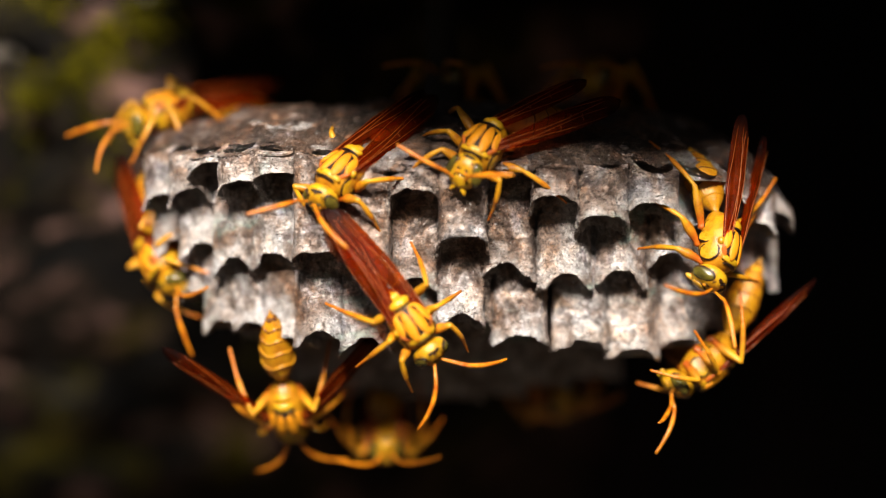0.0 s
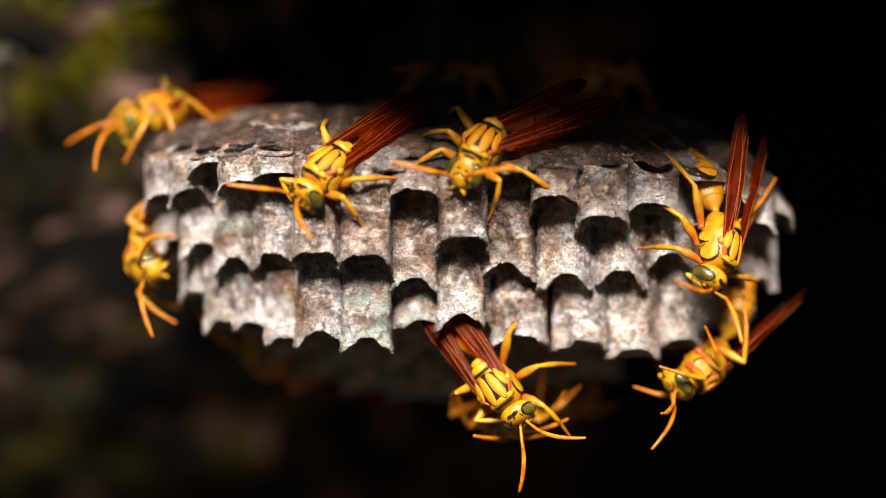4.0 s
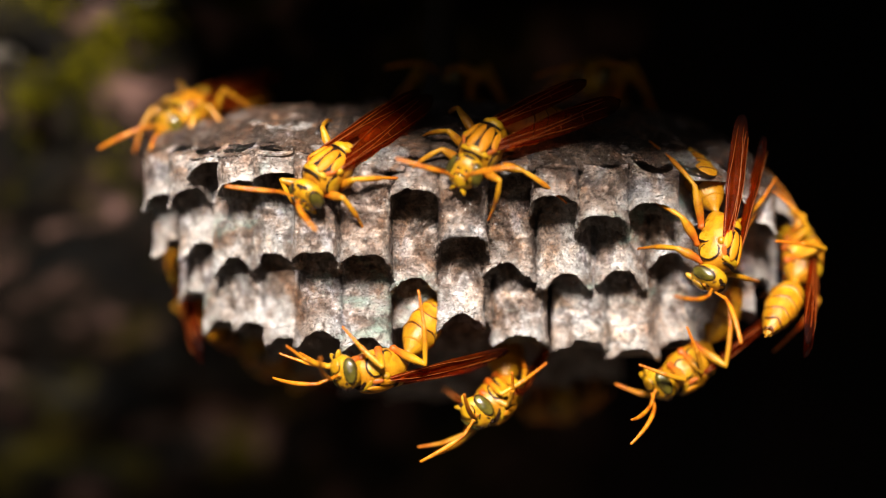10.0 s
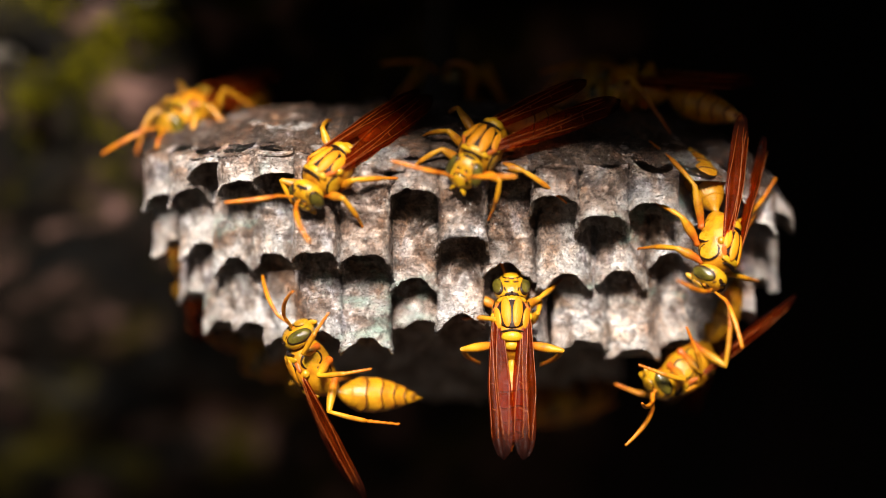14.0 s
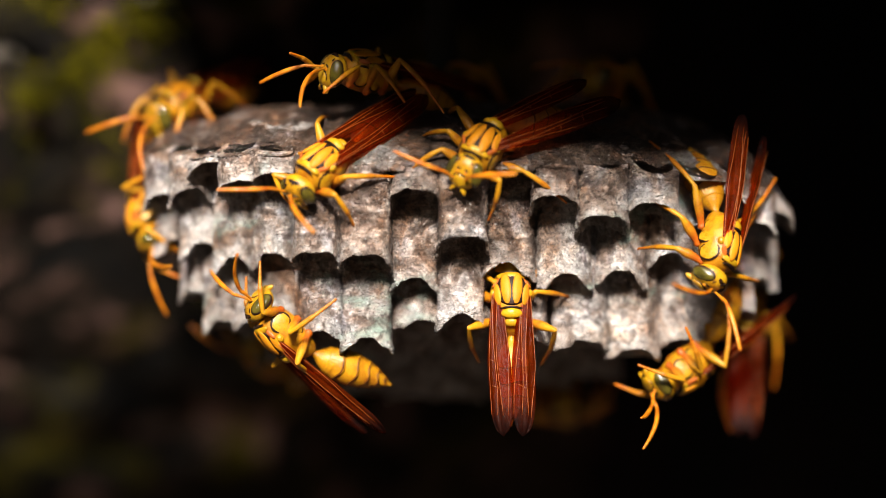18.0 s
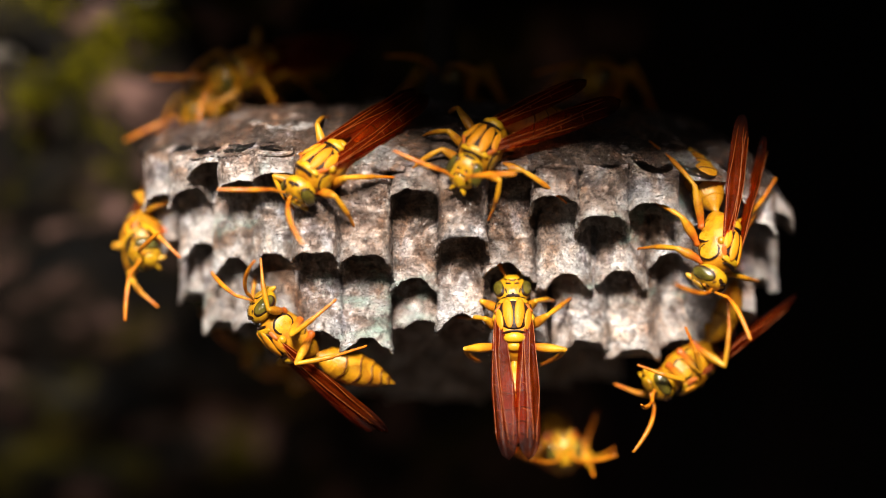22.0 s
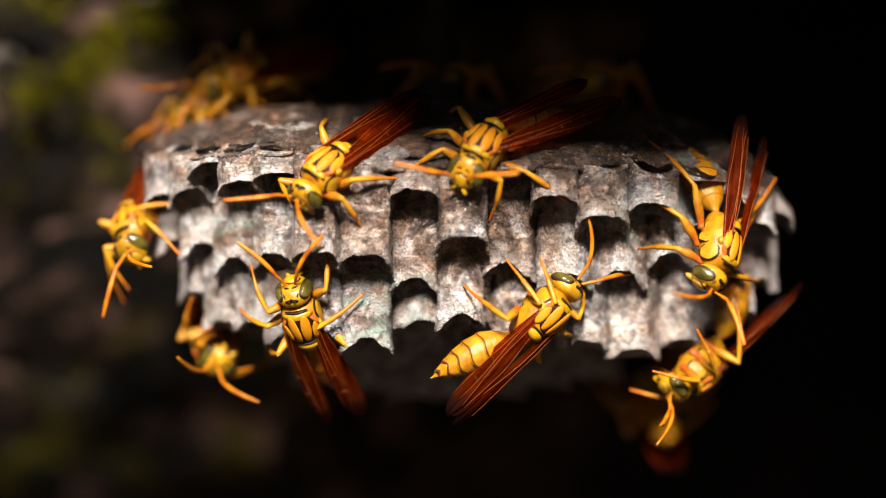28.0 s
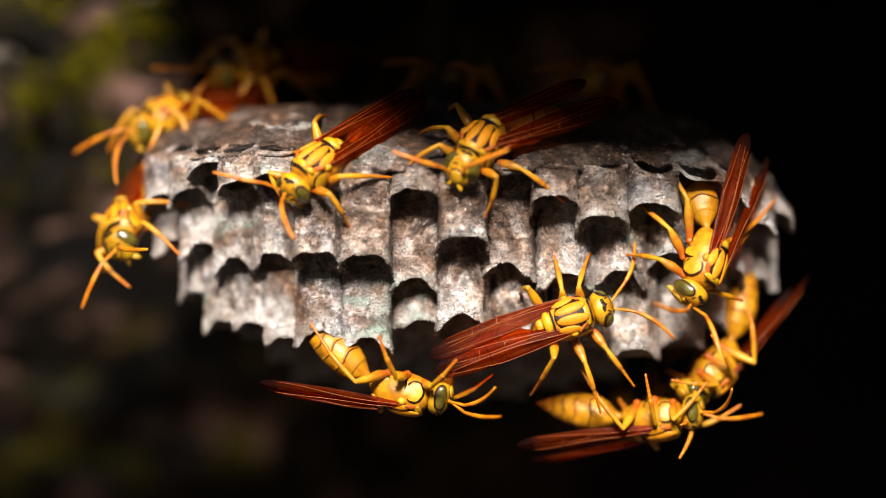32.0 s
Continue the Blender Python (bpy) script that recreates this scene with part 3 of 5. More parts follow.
def antenna_mesh(curl):
    """Scape and a jointed flagellum that bends outwards and down."""
    keys = [(0, 0.14, 0.14, 0, 0), (0.3, 0.12, 0.12, 0, 0.05), (1.5, 0.19, 0.19, 0, 0.25)]
    rings = smooth_rings(keys, 8)
    for i in range(22):
        u = i / 21
        x = 1.6 + 4.6 * u
        w = (0.10 + 0.15 * math.sin(math.pi * min(1, u * 0.75 + 0.12))) * (1.0 if i % 2 else 0.90)
        rings.append((x, w, w, curl * 1.8 * u * u, 0.30 - 0.5 * u - 1.1 * u * u))
    rings.append((6.28, 0.05, 0.05, curl * 1.8, -1.3))
    return loft(rings, 10)


def leg_poses(hip, foot, thigh, shin, bulge):
    """Poses of thigh and shin (the shin in the thigh's space) that bring the foot from the hip to its place; all in mm."""
    h, f = Vector(hip), Vector(foot)
    d = f - h
    dist = min(max(d.length, abs(shin - thigh) + 0.3), (thigh + shin) * 0.985)
    d.normalize()
    up = Vector(bulge) - d * d.dot(Vector(bulge))
    up = up.normalized() if up.length > 1e-3 else d.orthogonal().normalized()
    c = (thigh * thigh + dist * dist - shin * shin) / (2 * thigh * dist)
    c = min(1, max(-1, c))
    knee = h + d * thigh * c + up * thigh * math.sqrt(1 - c * c)

    def frame_along(a, b):
        x = (b - a).normalized()
        z = up - x * x.dot(up)
        z = z.normalized() if z.length > 1e-3 else x.orthogonal().normalized()
        y = z.cross(x)
        m = Matrix((x, y, z)).transposed().to_4x4()
        m.translation = a * MM
        return m
    m1 = frame_along(h, knee)
    m2 = frame_along(knee, h + d * dist)
    return m1, m1.inverted() @ m2


def put_leg(wasp, kind, side, foot):
    """The two poses of one leg for a foot at that place in the wasp's space."""
    hx, hy, hz = HIPS[kind]
    a, b = REACH[kind]
    return leg_poses((hx, hy * side, hz), foot, a, b, (-0.25 if kind == "hind" else 0.15, 0.75 * side, 1.0))


def build_wasp():
    w = new("wasp")
    tagged(w, "yellow paper wasp with dark lines and red-brown wings on the nest", "wasp", "wasps on the nest")
    # thorax with its collar, shield and stripes
    th = part("thorax", loft(smooth_rings([(3.0, 0.5, 0.5, 0, -0.2), (2.7, 1.3, 1.3, 0, -0.1), (1.9, 1.95, 1.85, 0, 0), (0.6, 2.1, 2.1, 0, 0),
              (-0.8, 2.0, 2.0, 0, 0), (-2.0, 1.6, 1.7, 0, -0.1), (-3.0, 1.0, 1.1, 0, -0.4), (-3.5, 0.35, 0.4, 0, -0.7)], 30), 24), MAT_YELLOW, w, m=Matrix.Diagonal((1, 0.97, 0.97, 1)))

    def plate(name, x, y, lx, ly, z, mat, parent, turn=0, lift=0.25, label=""):
        bm = ellipsoid(lx, ly, lift, 20, 8)
        for v in bm.verts:                       # lay the plate over the round back
            yy = v.co.y / MM + y
            v.co.z += (z - 0.24 * yy * yy - 0.05 * (v.co.x / MM + x) ** 2) * MM
        return part(name, bm, mat, parent, label, m=mm(x, y, 0, 0, 0, turn))
    plate("collar", 2.15, 0, 0.42, 1.60, 1.98, MAT_LEMON, th, label="yellow collar")
    plate("shield", 0.70, 0, 1.72, 1.66, 2.12, MAT_DARK, th, lift=0.16, label="dark shield between the wings")
    for s in (1, -1):
        plate("stripe", 0.74, 0.58 * s, 1.66, 0.55, 2.18, MAT_AMBER, th, 5 * s, 0.20, "amber back stripe")
        plate("stripe", 0.20, 1.46 * s, 1.16, 0.37, 2.18, MAT_AMBER, th, 9 * s, 0.20, "amber back stripe")
        plate("shoulder_stripe", 1.55, 1.52 * s, 0.75, 0.16, 2.05, MAT_RED, th, -38 * s, 0.22, "red-brown shoulder stripe")
        part("shoulder", ellipsoid(0.45, 0.38, 0.40), MAT_LEMON, th, m=mm(0.5, 1.80 * s, 1.05))
        # side plates, each with a dark seam round it
        for x, z, lx, lz in ((1.5, -0.15, 0.95, 1.15), (-0.2, -0.35, 0.85, 1.2), (-1.6, -0.2, 0.75, 0.95)):
            part("seam", ellipsoid(lx * 1.045, 0.215, lz * 1.04), MAT_DARK, th, "dark seam", m=mm(x, (1.80 if x > -1 else 1.46) * s, z, 0, 0, -6 * s if x > 0 else 14 * s))
            part("side_plate", ellipsoid(lx, 0.24, lz), MAT_LEMON, th, m=mm(x, (1.80 if x > -1 else 1.46) * s, z, 0, 0, -6 * s if x > 0 else 14 * s))
    plate("seam", -1.22, 0, 0.14, 1.25, 2.02, MAT_DARK, th, lift=0.24, label="dark seam")
    plate("seam", 2.62, 0, 0.12, 1.25, 1.82, MAT_DARK, th, lift=0.24, label="dark seam")
    plate("hind_plate", -1.75, 0, 0.50, 1.15, 1.98, MAT_LEMON, th, lift=0.34, label="yellow hind plate")
    plate("hind_plate", -2.55, 0, 0.42, 0.85, 1.55, MAT_LEMON, th, lift=0.34, label="yellow hind plate")
    # head
    hd = part("head", loft(smooth_rings([(2.80, 0.4, 0.4, 0, -0.1), (3.0, 1.30, 1.15, 0, -0.1), (3.4, 1.72, 1.62, 0, -0.3), (4.0, 1.70, 1.78, 0, -0.45),
              (4.45, 1.38, 1.60, 0, -0.55), (4.75, 0.98, 1.22, 0, -0.6), (4.90, 0.3, 0.4, 0, -0.6)], 26), 24), MAT_LEMON, w)
    for s in (1, -1):
        part("eye_rim", ellipsoid(0.74, 0.44, 1.32, 20, 14), MAT_DARK, hd, "dark eye rim", m=mm(4.06, 1.27 * s, -0.28, 9 * s, 8, -34 * s))
        part("eye", ellipsoid(0.68, 0.53, 1.25, 20, 14), MAT_EYE, hd, "dark olive compound eye", m=mm(4.08, 1.28 * s, -0.28, 9 * s, 8, -34 * s))
        part("mandible", ellipsoid(0.30, 0.24, 0.62), MAT_LEMON, hd, m=mm(4.40, 0.50 * s, -2.12, 34 * s, 10, 0))
        part("antenna_socket", ellipsoid(0.17, 0.24, 0.24, 10, 6), MAT_AMBER, hd, "orange antenna socket", m=mm(4.86, 0.42 * s, -0.22))
        part("socket_seam", ellipsoid(0.13, 0.34, 0.10, 10, 6), MAT_DARK, hd, "dark seam", m=mm(4.80, 0.44 * s, 0.10, -24 * s, 20, 0))
        part("brow_seam", ellipsoid(0.42, 0.09, 0.10, 10, 6), MAT_DARK, hd, "dark seam", m=mm(4.30, 0.62 * s, 0.92, 0, 32, 24 * s))
    # a dark solid stands in for the shade between the mandibles
    part("mouth", ellipsoid(0.20, 0.36, 0.30, 12, 8), MAT_DARK, hd, "dark fill for the shaded mouth gap", m=mm(4.52, 0, -2.05))
    part("face_seam", ellipsoid(0.24, 0.92, 0.90, 6, 10), MAT_DARK, hd, "dark seam", m=mm(4.72, 0, -1.20, 0, 12, 0))
    part("clypeus", ellipsoid(0.28, 0.80, 0.77, 18, 10), MAT_LEMON, hd, "yellow face shield", m=mm(4.79, 0, -1.20, 0, 12, 0))
    part("crown_patch", ellipsoid(0.26, 0.70, 0.11), MAT_DARK, hd, "dark band between the eyes", m=mm(4.0, 0, 1.22, 0, 14, 0))
    for x, y in ((4.30, 0), (3.98, 0.28), (3.98, -0.28)):
        part("ocellus", ellipsoid(0.12, 0.12, 0.10, 10, 6), MAT_DARK, hd, m=mm(x, y, 1.38 - (x - 3.95) * 0.35))
    # abdomen: waist and six overlapping rings
    ab = part("abdomen", loft(smooth_rings([(0.3, 0.25, 0.25, 0, 0), (0, 0.34, 0.34, 0, 0), (-0.5, 0.40, 0.42, 0, 0.05), (-1.2, 0.9, 0.95, 0, 0.1), (-2.2, 1.45, 1.5, 0, 0.1), (-2.5, 1.2, 1.3, 0, 0.1)], 18), 22),
              MAT_YELLOW, w, m=mm(-3.3, 0, -0.6, 0, -12, 0))
    prof = [(-1.6, 1.25), (-3.0, 1.72), (-4.6, 1.70), (-6.0, 1.42), (-7.2, 1.02), (-8.2, 0.55), (-8.9, 0.10)]

    def girth(x):
        xs = [p[0] for p in prof][::-1]
        return float(np.interp(x, xs, [p[1] for p in prof][::-1]))
    for i in range(6):
        a, b = prof[i][0], prof[i + 1][0]
        rings = []
        for k in range(9):
            u = k / 8
            x = a + (b - 0.25 - a) * u
            g = girth(x) * (0.97 + 0.05 * u) + (0.03 if i < 5 else 0)
            rings.append((x, g, g * 1.02, 0, 0.1 + 0.02 * x))
        rings.append((b - 0.22, girth(b) * 0.9, girth(b) * 0.9, 0, 0.1 + 0.02 * b))

        def wave(v):
            ang = math.atan2(v.z, v.y)
            k = max(0.0, (a - v.x) / (a - b))
            return Vector((0.16 * k * math.sin(ang * 4), 0, 0))
        t = part("ring", loft(rings, 28, wave), MAT_YELLOW, ab)
        m = part("ring_margin", loft([(b + 0.06, girth(b) * 1.02, girth(b) * 1.04, 0, 0.1 + 0.02 * b), (b - 0.02, girth(b) * 1.035 + 0.03, girth(b) * 1.055 + 0.03, 0, 0.1 + 0.02 * b),
                                      (b - 0.07, girth(b) * 1.035 + 0.03, girth(b) * 1.055 + 0.03, 0, 0.1 + 0.02 * b), (b - 0.22, girth(b) * 0.95, girth(b) * 0.95, 0, 0.1 + 0.02 * b)], 28,
                                     lambda v: Vector((0.16 * math.sin(math.atan2(v.z, v.y) * 4), 0, 0))), MAT_MARGIN, ab, "dark brown wavy ring margin") if i < 5 else None
    # wings
    for s in (1, -1):
        wg = part("wing", wing_mesh(14.6, 2.45), MAT_WING, w, "folded red-brown wing", m=mm(0.7, 1.45 * s, 1.4, -20 * s, -4, 2.0 * s))
        for u, q0, q1 in ((0.48, 0.80, 0.22), (0.66, 0.72, 0.05), (0.57, 0.15, -0.42)):
            rings = []
            for k in range(5):
                q = q0 + (q1 - q0) * k / 4
                half = 1.3 * (0.34 + 0.66 * min(1, u / 0.5) ** 0.8)
                y = half * (q * (1 - 0.25 * u) + 0.16 * math.sin(u * 5 + q * 4))
                qq = y / half
                z = 0.35 * half * (1 - qq * qq) + 0.11 * math.cos(qq * 9 + u * 2) - 0.25 * u * u
                rings.append((y + 0.10 * math.sin(u * 5), 0.03, 0.03, 14.6 * u + 0.35 * k / 4, z + 0.03))
            part("cross_vein", move(loft(rings, 5), pose(0, 0, 0, 0, 0, 90)), MAT_VEIN, wg)
        for q in (0.86, 0.40, -0.15, -0.85):
            part("vein", vein_mesh(14.4, 2.6, q), MAT_VEIN, wg)
    for s in (1, -1):
        part("antenna", antenna_mesh(s), MAT_ORANGE, w, "orange antenna", m=mm(5.0, 0.42 * s, -0.2, 0, 4, 28 * s))
    # legs
    for kind, s in LEGS:
        x, y, z = HOME[kind]
        a, b = REACH[kind]
        m1, m2 = put_leg(w, kind, s, (x, y * s, z))
        lg = part(kind + "_leg", thigh_mesh(a), MAT_THIGH, w, m=m1)
        part("shin", shin_mesh(b), MAT_SHIN, lg, m=m2)
    return w


class Wasp:
    """A wasp with its limbs found by name and side."""

    def __init__(self, ob):
        self.ob = ob
        kids = list(ob.children)
        self.legs = {}
        left = True
        for kind in ("front", "middle", "hind"):
            pair = sorted((k for k in kids if k.name.split(".")[0] == kind + "_leg"), key=lambda k: -k.matrix_basis.translation.y)
            for side, k in zip((1, -1), pair):
                self.legs[kind, side] = (k, k.children[0])
        self.antennae = dict(zip((1, -1), sorted((k for k in kids if k.name.split(".")[0] == "antenna"), key=lambda k: -k.matrix_basis.translation.y)))
        self.wings = dict(zip((1, -1), sorted((k for k in kids if k.name.split(".")[0] == "wing"), key=lambda k: -k.matrix_basis.translation.y)))
        self.abdomen = next(k for k in kids if k.name.split(".")[0] == "abdomen")
        self.head = next(k for k in kids if k.name.split(".")[0] == "head")

    def feet(self, **places):
        """Set a leg's foot, in the wasp's space: front_l=(x, y, z) and so on."""
        for key, foot in places.items():
            kind, side = key.split("_")[0], 1 if key.endswith("_l") else -1
            m1, m2 = put_leg(self.ob, kind, side, foot)
            for o, m in zip(self.legs[kind, side], (m1, m2)):
                o.matrix_basis = m
        return self

    def feel(self, left=None, right=None):
        """Turn the antennae: (up, outward) in degrees."""
        for side, v in ((1, left), (-1, right)):
            if v:
                self.antennae[side].matrix_basis = mm(5.0, 0.42 * side, -0.2, 0, -v[0], v[1] * side)
        return self

    def sway(self, seed, left=(4, 28), right=(4, 28), amount=9.0):
        """Key the antennae, which feel about a little: (up, outward) in degrees for each."""
        for side, v in ((1, left), (-1, right)):
            rows = []
            t, k = 0.0, 0
            while t <= SECONDS:
                q = Vector((seed * 3.7 + side, t * 0.31, 0.5))
                up = v[0] + amount * 2.0 * noise.noise(q)
                out = v[1] + amount * 2.4 * noise.noise(q + Vector((9, 0, 0)))
                rows.append((t, mm(5.0, 0.42 * side, -0.2, 0, -up, out * side)))
                t += 0.8
            rows.append((SECONDS, rows[-1][1]) if rows[-1][0] < SECONDS else (SECONDS + 0.1, rows[-1][1]))
            walk(self.antennae[side], rows)
        return self

    def bend(self, down, aside=0):
        self.abdomen.matrix_basis = mm(-3.3, 0, -0.6, 0, -down, aside)
        return self

    def curl(self, rows):
        """Key the abdomen: (seconds, down, aside) in degrees."""
        walk(self.abdomen, [(t, mm(-3.3, 0, -0.6, 0, -down, aside)) for t, down, aside in rows])

    def fan(self, rows):
        """Key the wings: (seconds, left and right outwards, lift, roll) in degrees."""
        for side in (1, -1):
            walk(self.wings[side], [(t, mm(0.7, 1.45 * side, 1.4, roll * side, -lift, -(a if side > 0 else b) * side)) for t, a, b, lift, roll in rows])

    def spread(self, left, right, lift=4, roll=-20):
        for side, v in ((1, left), (-1, right)):
            self.wings[side].matrix_basis = mm(0.7, 1.45 * side, 1.4, roll * side, -lift, -v * side)
        return self

    def bow(self, rows):
        """Key the head: (seconds, down) in degrees."""
        c = mm(2.9, 0, -0.1)
        walk(self.head, [(t, c @ pose(0, 0, 0, 0, down, 0) @ c.inverted()) for t, down in rows])

    def nod(self, down=0, aside=0, tilt=0):
        c = mm(2.9, 0, -0.1)
        self.head.matrix_basis = c @ pose(0, 0, 0, tilt, down, aside) @ c.inverted()
        return self


def stand(x, y, z, ahead, back):
    """The pose of a wasp at a place in mm, with the way it faces and the way its back faces."""
    f = Vector(ahead).normalized()
    u = Vector(back) - f * f.dot(Vector(back))
    u.normalize()
    m = Matrix((f, u.cross(f), u)).transposed().to_4x4()
    m.translation = Vector((x, y, z)) * MM
    return m


def blend(rows, t):
    """The pose between rows at t seconds."""
    if t <= rows[0][0]:
        return rows[0][1]
    for (t0, a), (t1, b) in zip(rows, rows[1:]):
        if t <= t1:
            return a.lerp(b, (t - t0) / (t1 - t0))
    return rows[-1][1]


def stride(wasp, rows, every=0.3, stance=HOME):
    """Key the legs of a walking wasp: each foot keeps its place on the nest until the body has gone on, then steps."""
    keys = {leg: [] for leg in LEGS}
    placed = {}
    n = int(SECONDS / every)
    for i in range(n + 1):
        t = SECONDS * i / n
        body = blend(rows, t)
        back = body.inverted()
        for k, leg in enumerate(LEGS):
            home = Vector((stance[leg[0]][0], stance[leg[0]][1] * leg[1], stance[leg[0]][2]))
            if leg not in placed:
                placed[leg] = body @ (home * MM)
            foot = (back @ placed[leg]) / MM
            off = foot - home
            if off.length > 2.4 and (i + k) % 2:
                foot = home - off * 0.55
                placed[leg] = body @ (foot * MM)
                foot = foot
            hip = Vector((HIPS[leg[0]][0], HIPS[leg[0]][1] * leg[1], HIPS[leg[0]][2]))
            lim = sum(REACH[leg[0]]) * 0.96
            d = foot - hip
            if d.length > lim:
                foot = hip + d.normalized() * lim
            keys[leg].append((t, put_leg(wasp.ob, leg[0], leg[1], foot)))
    for leg, ks in keys.items():
        thigh, shin = wasp.legs[leg]
        kept = [ks[0]]
        for a, b in zip(ks[1:], ks[2:] + [None]):
            prev = kept[-1][1][0].to_quaternion().rotation_difference(a[1][0].to_quaternion()).angle
            prev += kept[-1][1][1].to_quaternion().rotation_difference(a[1][1].to_quaternion()).angle
            if b is None or prev > 0.03:
                if prev > 0.03 and kept[-1][0] < a[0] - every * 1.5:
                    kept.append((a[0] - every, kept[-1][1]))
                kept.append(a)
        walk(thigh, [(t, m[0]) for t, m in kept])
        walk(shin, [(t, m[1]) for t, m in kept])


FIRST = build_wasp()


def another(label=""):
    """A further wasp, with all its parts."""
    w = Wasp(copy_thing(FIRST, Matrix()))
    if label:
        tagged(w.ob, label)
    return w


# the wasps, one by one
wasp_top_left = Wasp(FIRST)
tagged(FIRST, 'yellow paper wasp with swept-back red-brown wings on the nest rim')
wasp_top_centre = another('yellow paper wasp facing out from the nest rim with spread antennae')
wasp_right = another('yellow paper wasp head down on the comb with raised wings')
wasp_right_low = another('yellow paper wasp clinging to the lower comb edge')
wasp_low_left = another('yellow paper wasp wandering under the comb rim')
wasp_low_centre = another('yellow paper wasp working at an open cell')
wasp_left = another('yellow paper wasp on the blurred end of the comb')
wasp_back_left = another('yellow paper wasp on the shaded back of the nest')
wasp_visitor = another('yellow paper wasp walking over the top of the nest')
wasp_low_far = another('yellow paper wasp hanging under the comb')
wasp_below = another('yellow paper wasp on the dark underside of the nest')
wasp_far_end = another('yellow paper wasp half hidden at the end of the comb')
wasp_back_a = another('yellow paper wasp resting in the dark behind the nest')
wasp_back_b = another('yellow paper wasp resting in the dark behind the nest')


# ---------------------------------------------------------------- what moves
def motions():
    # on the upper edge, facing out and to the side
    wasp_top_left.nod(14, 12)
    wasp_top_left.bend(8, 6)
    wasp_top_left.feet(front_l=(1.1, 5.1, -4.9), middle_l=(-4.4, 5.4, -1.4), front_r=(3.5, -0.2, -4.5), hind_l=(-12.0, 1.7, -3.3), middle_r=(0.4, -5.0, -1.6), hind_r=(-7.9, -7.8, -3.7))
    rows = [
        (0.0, stand(-9.7, -1.5, 7.5, (-0.62, -0.53, -0.58), (-0.25, -0.80, 0.50))),
        (0.6, stand(-9.8, -1.5, 7.6, (-0.62, -0.54, -0.58), (-0.25, -0.80, 0.50))),
        (1.0, stand(-10.7, -1.5, 7.8, (-0.66, -0.50, -0.56), (-0.25, -0.80, 0.50))),
        (1.6, stand(-10.0, -1.5, 7.8, (-0.62, -0.55, -0.56), (-0.25, -0.80, 0.50))),
        (2.2, stand(-10.9, -1.5, 7.9, (-0.67, -0.50, -0.55), (-0.25, -0.80, 0.50))),
        (17.0, stand(-10.9, -1.5, 7.8, (-0.67, -0.49, -0.56), (-0.25, -0.80, 0.50))),
        (18.0, stand(-11.6, -1.5, 8.2, (-0.69, -0.49, -0.53), (-0.25, -0.80, 0.50))),
        (23.0, stand(-11.6, -1.5, 8.1, (-0.69, -0.48, -0.54), (-0.25, -0.80, 0.50))),
        (24.0, stand(-11.5, -1.5, 8.1, (-0.68, -0.50, -0.54), (-0.25, -0.80, 0.50))),
        (27.5, stand(-11.0, -1.5, 7.8, (-0.67, -0.49, -0.56), (-0.25, -0.80, 0.50))),
        (29.0, stand(-11.4, -1.5, 8.1, (-0.69, -0.49, -0.54), (-0.25, -0.80, 0.50))),
        (30.0, stand(-11.9, -1.5, 8.3, (-0.71, -0.48, -0.52), (-0.25, -0.80, 0.50))),
        (32.0, stand(-12.0, -1.5, 8.3, (-0.71, -0.48, -0.52), (-0.25, -0.80, 0.50))),
    ]
    walk(wasp_top_left.ob, rows)
    wasp_top_left.sway(0, (17, 46), (27, 20))
    # on the upper edge, facing out
    wasp_top_centre.nod(-26, 0)
    wasp_top_centre.bend(14, -34)
    wasp_top_centre.spread(32, -26, 2, -14)
    wasp_top_centre.feet(front_l=(4.4, 3.2, -4.9), middle_l=(-0.7, 9.1, -3.8), front_r=(5.7, -5.8, -2.8), hind_l=(-12.1, 8.7, -5.4), middle_r=(-0.2, -7.3, -3.6), hind_r=(-6.3, -7.2, -6.8))
    rows = [
        (0.0, stand(4.0, -1.8, 10.1, (-0.48, -0.57, -0.67), (0.10, -0.60, 0.60))),
        (24.0, stand(4.0, -1.8, 10.1, (-0.48, -0.57, -0.67), (0.10, -0.60, 0.60))),
        (27.6, stand(4.2, -1.8, 10.1, (-0.48, -0.57, -0.67), (0.10, -0.60, 0.60))),
        (28.5, stand(4.0, -1.8, 10.1, (-0.48, -0.57, -0.67), (0.10, -0.60, 0.60))),
        (30.0, stand(4.3, -1.8, 10.2, (-0.45, -0.60, -0.66), (0.10, -0.60, 0.60))),
        (31.0, stand(4.0, -1.8, 10.1, (-0.48, -0.57, -0.67), (0.10, -0.60, 0.60))),
        (32.0, stand(3.8, -1.8, 10.4, (-0.50, -0.58, -0.65), (0.10, -0.60, 0.60))),
    ]
    walk(wasp_top_centre.ob, rows)
    wasp_top_centre.sway(1, (57, 77), (35, 51))
    # head down on the end of the comb
    wasp_right.nod(20, -10)
    wasp_right.bend(26, 0)
    for side, turn, roll in ((1, -12, -46), (-1, -4, 18)):
        wasp_right.wings[side].matrix_basis = mm(0.7, 1.45 * side, 1.4, roll, 2, turn)
    wasp_right.feet(front_r=(0.6, -2.2, -7.8), middle_r=(-4.2, -4.8, -7.1), hind_r=(-10.0, -4.6, -6.4), middle_l=(-8.7, 7.8, 1.7), hind_l=(-11.6, 8.2, 2.6), front_l=(0.4, 9.0, 0.6))
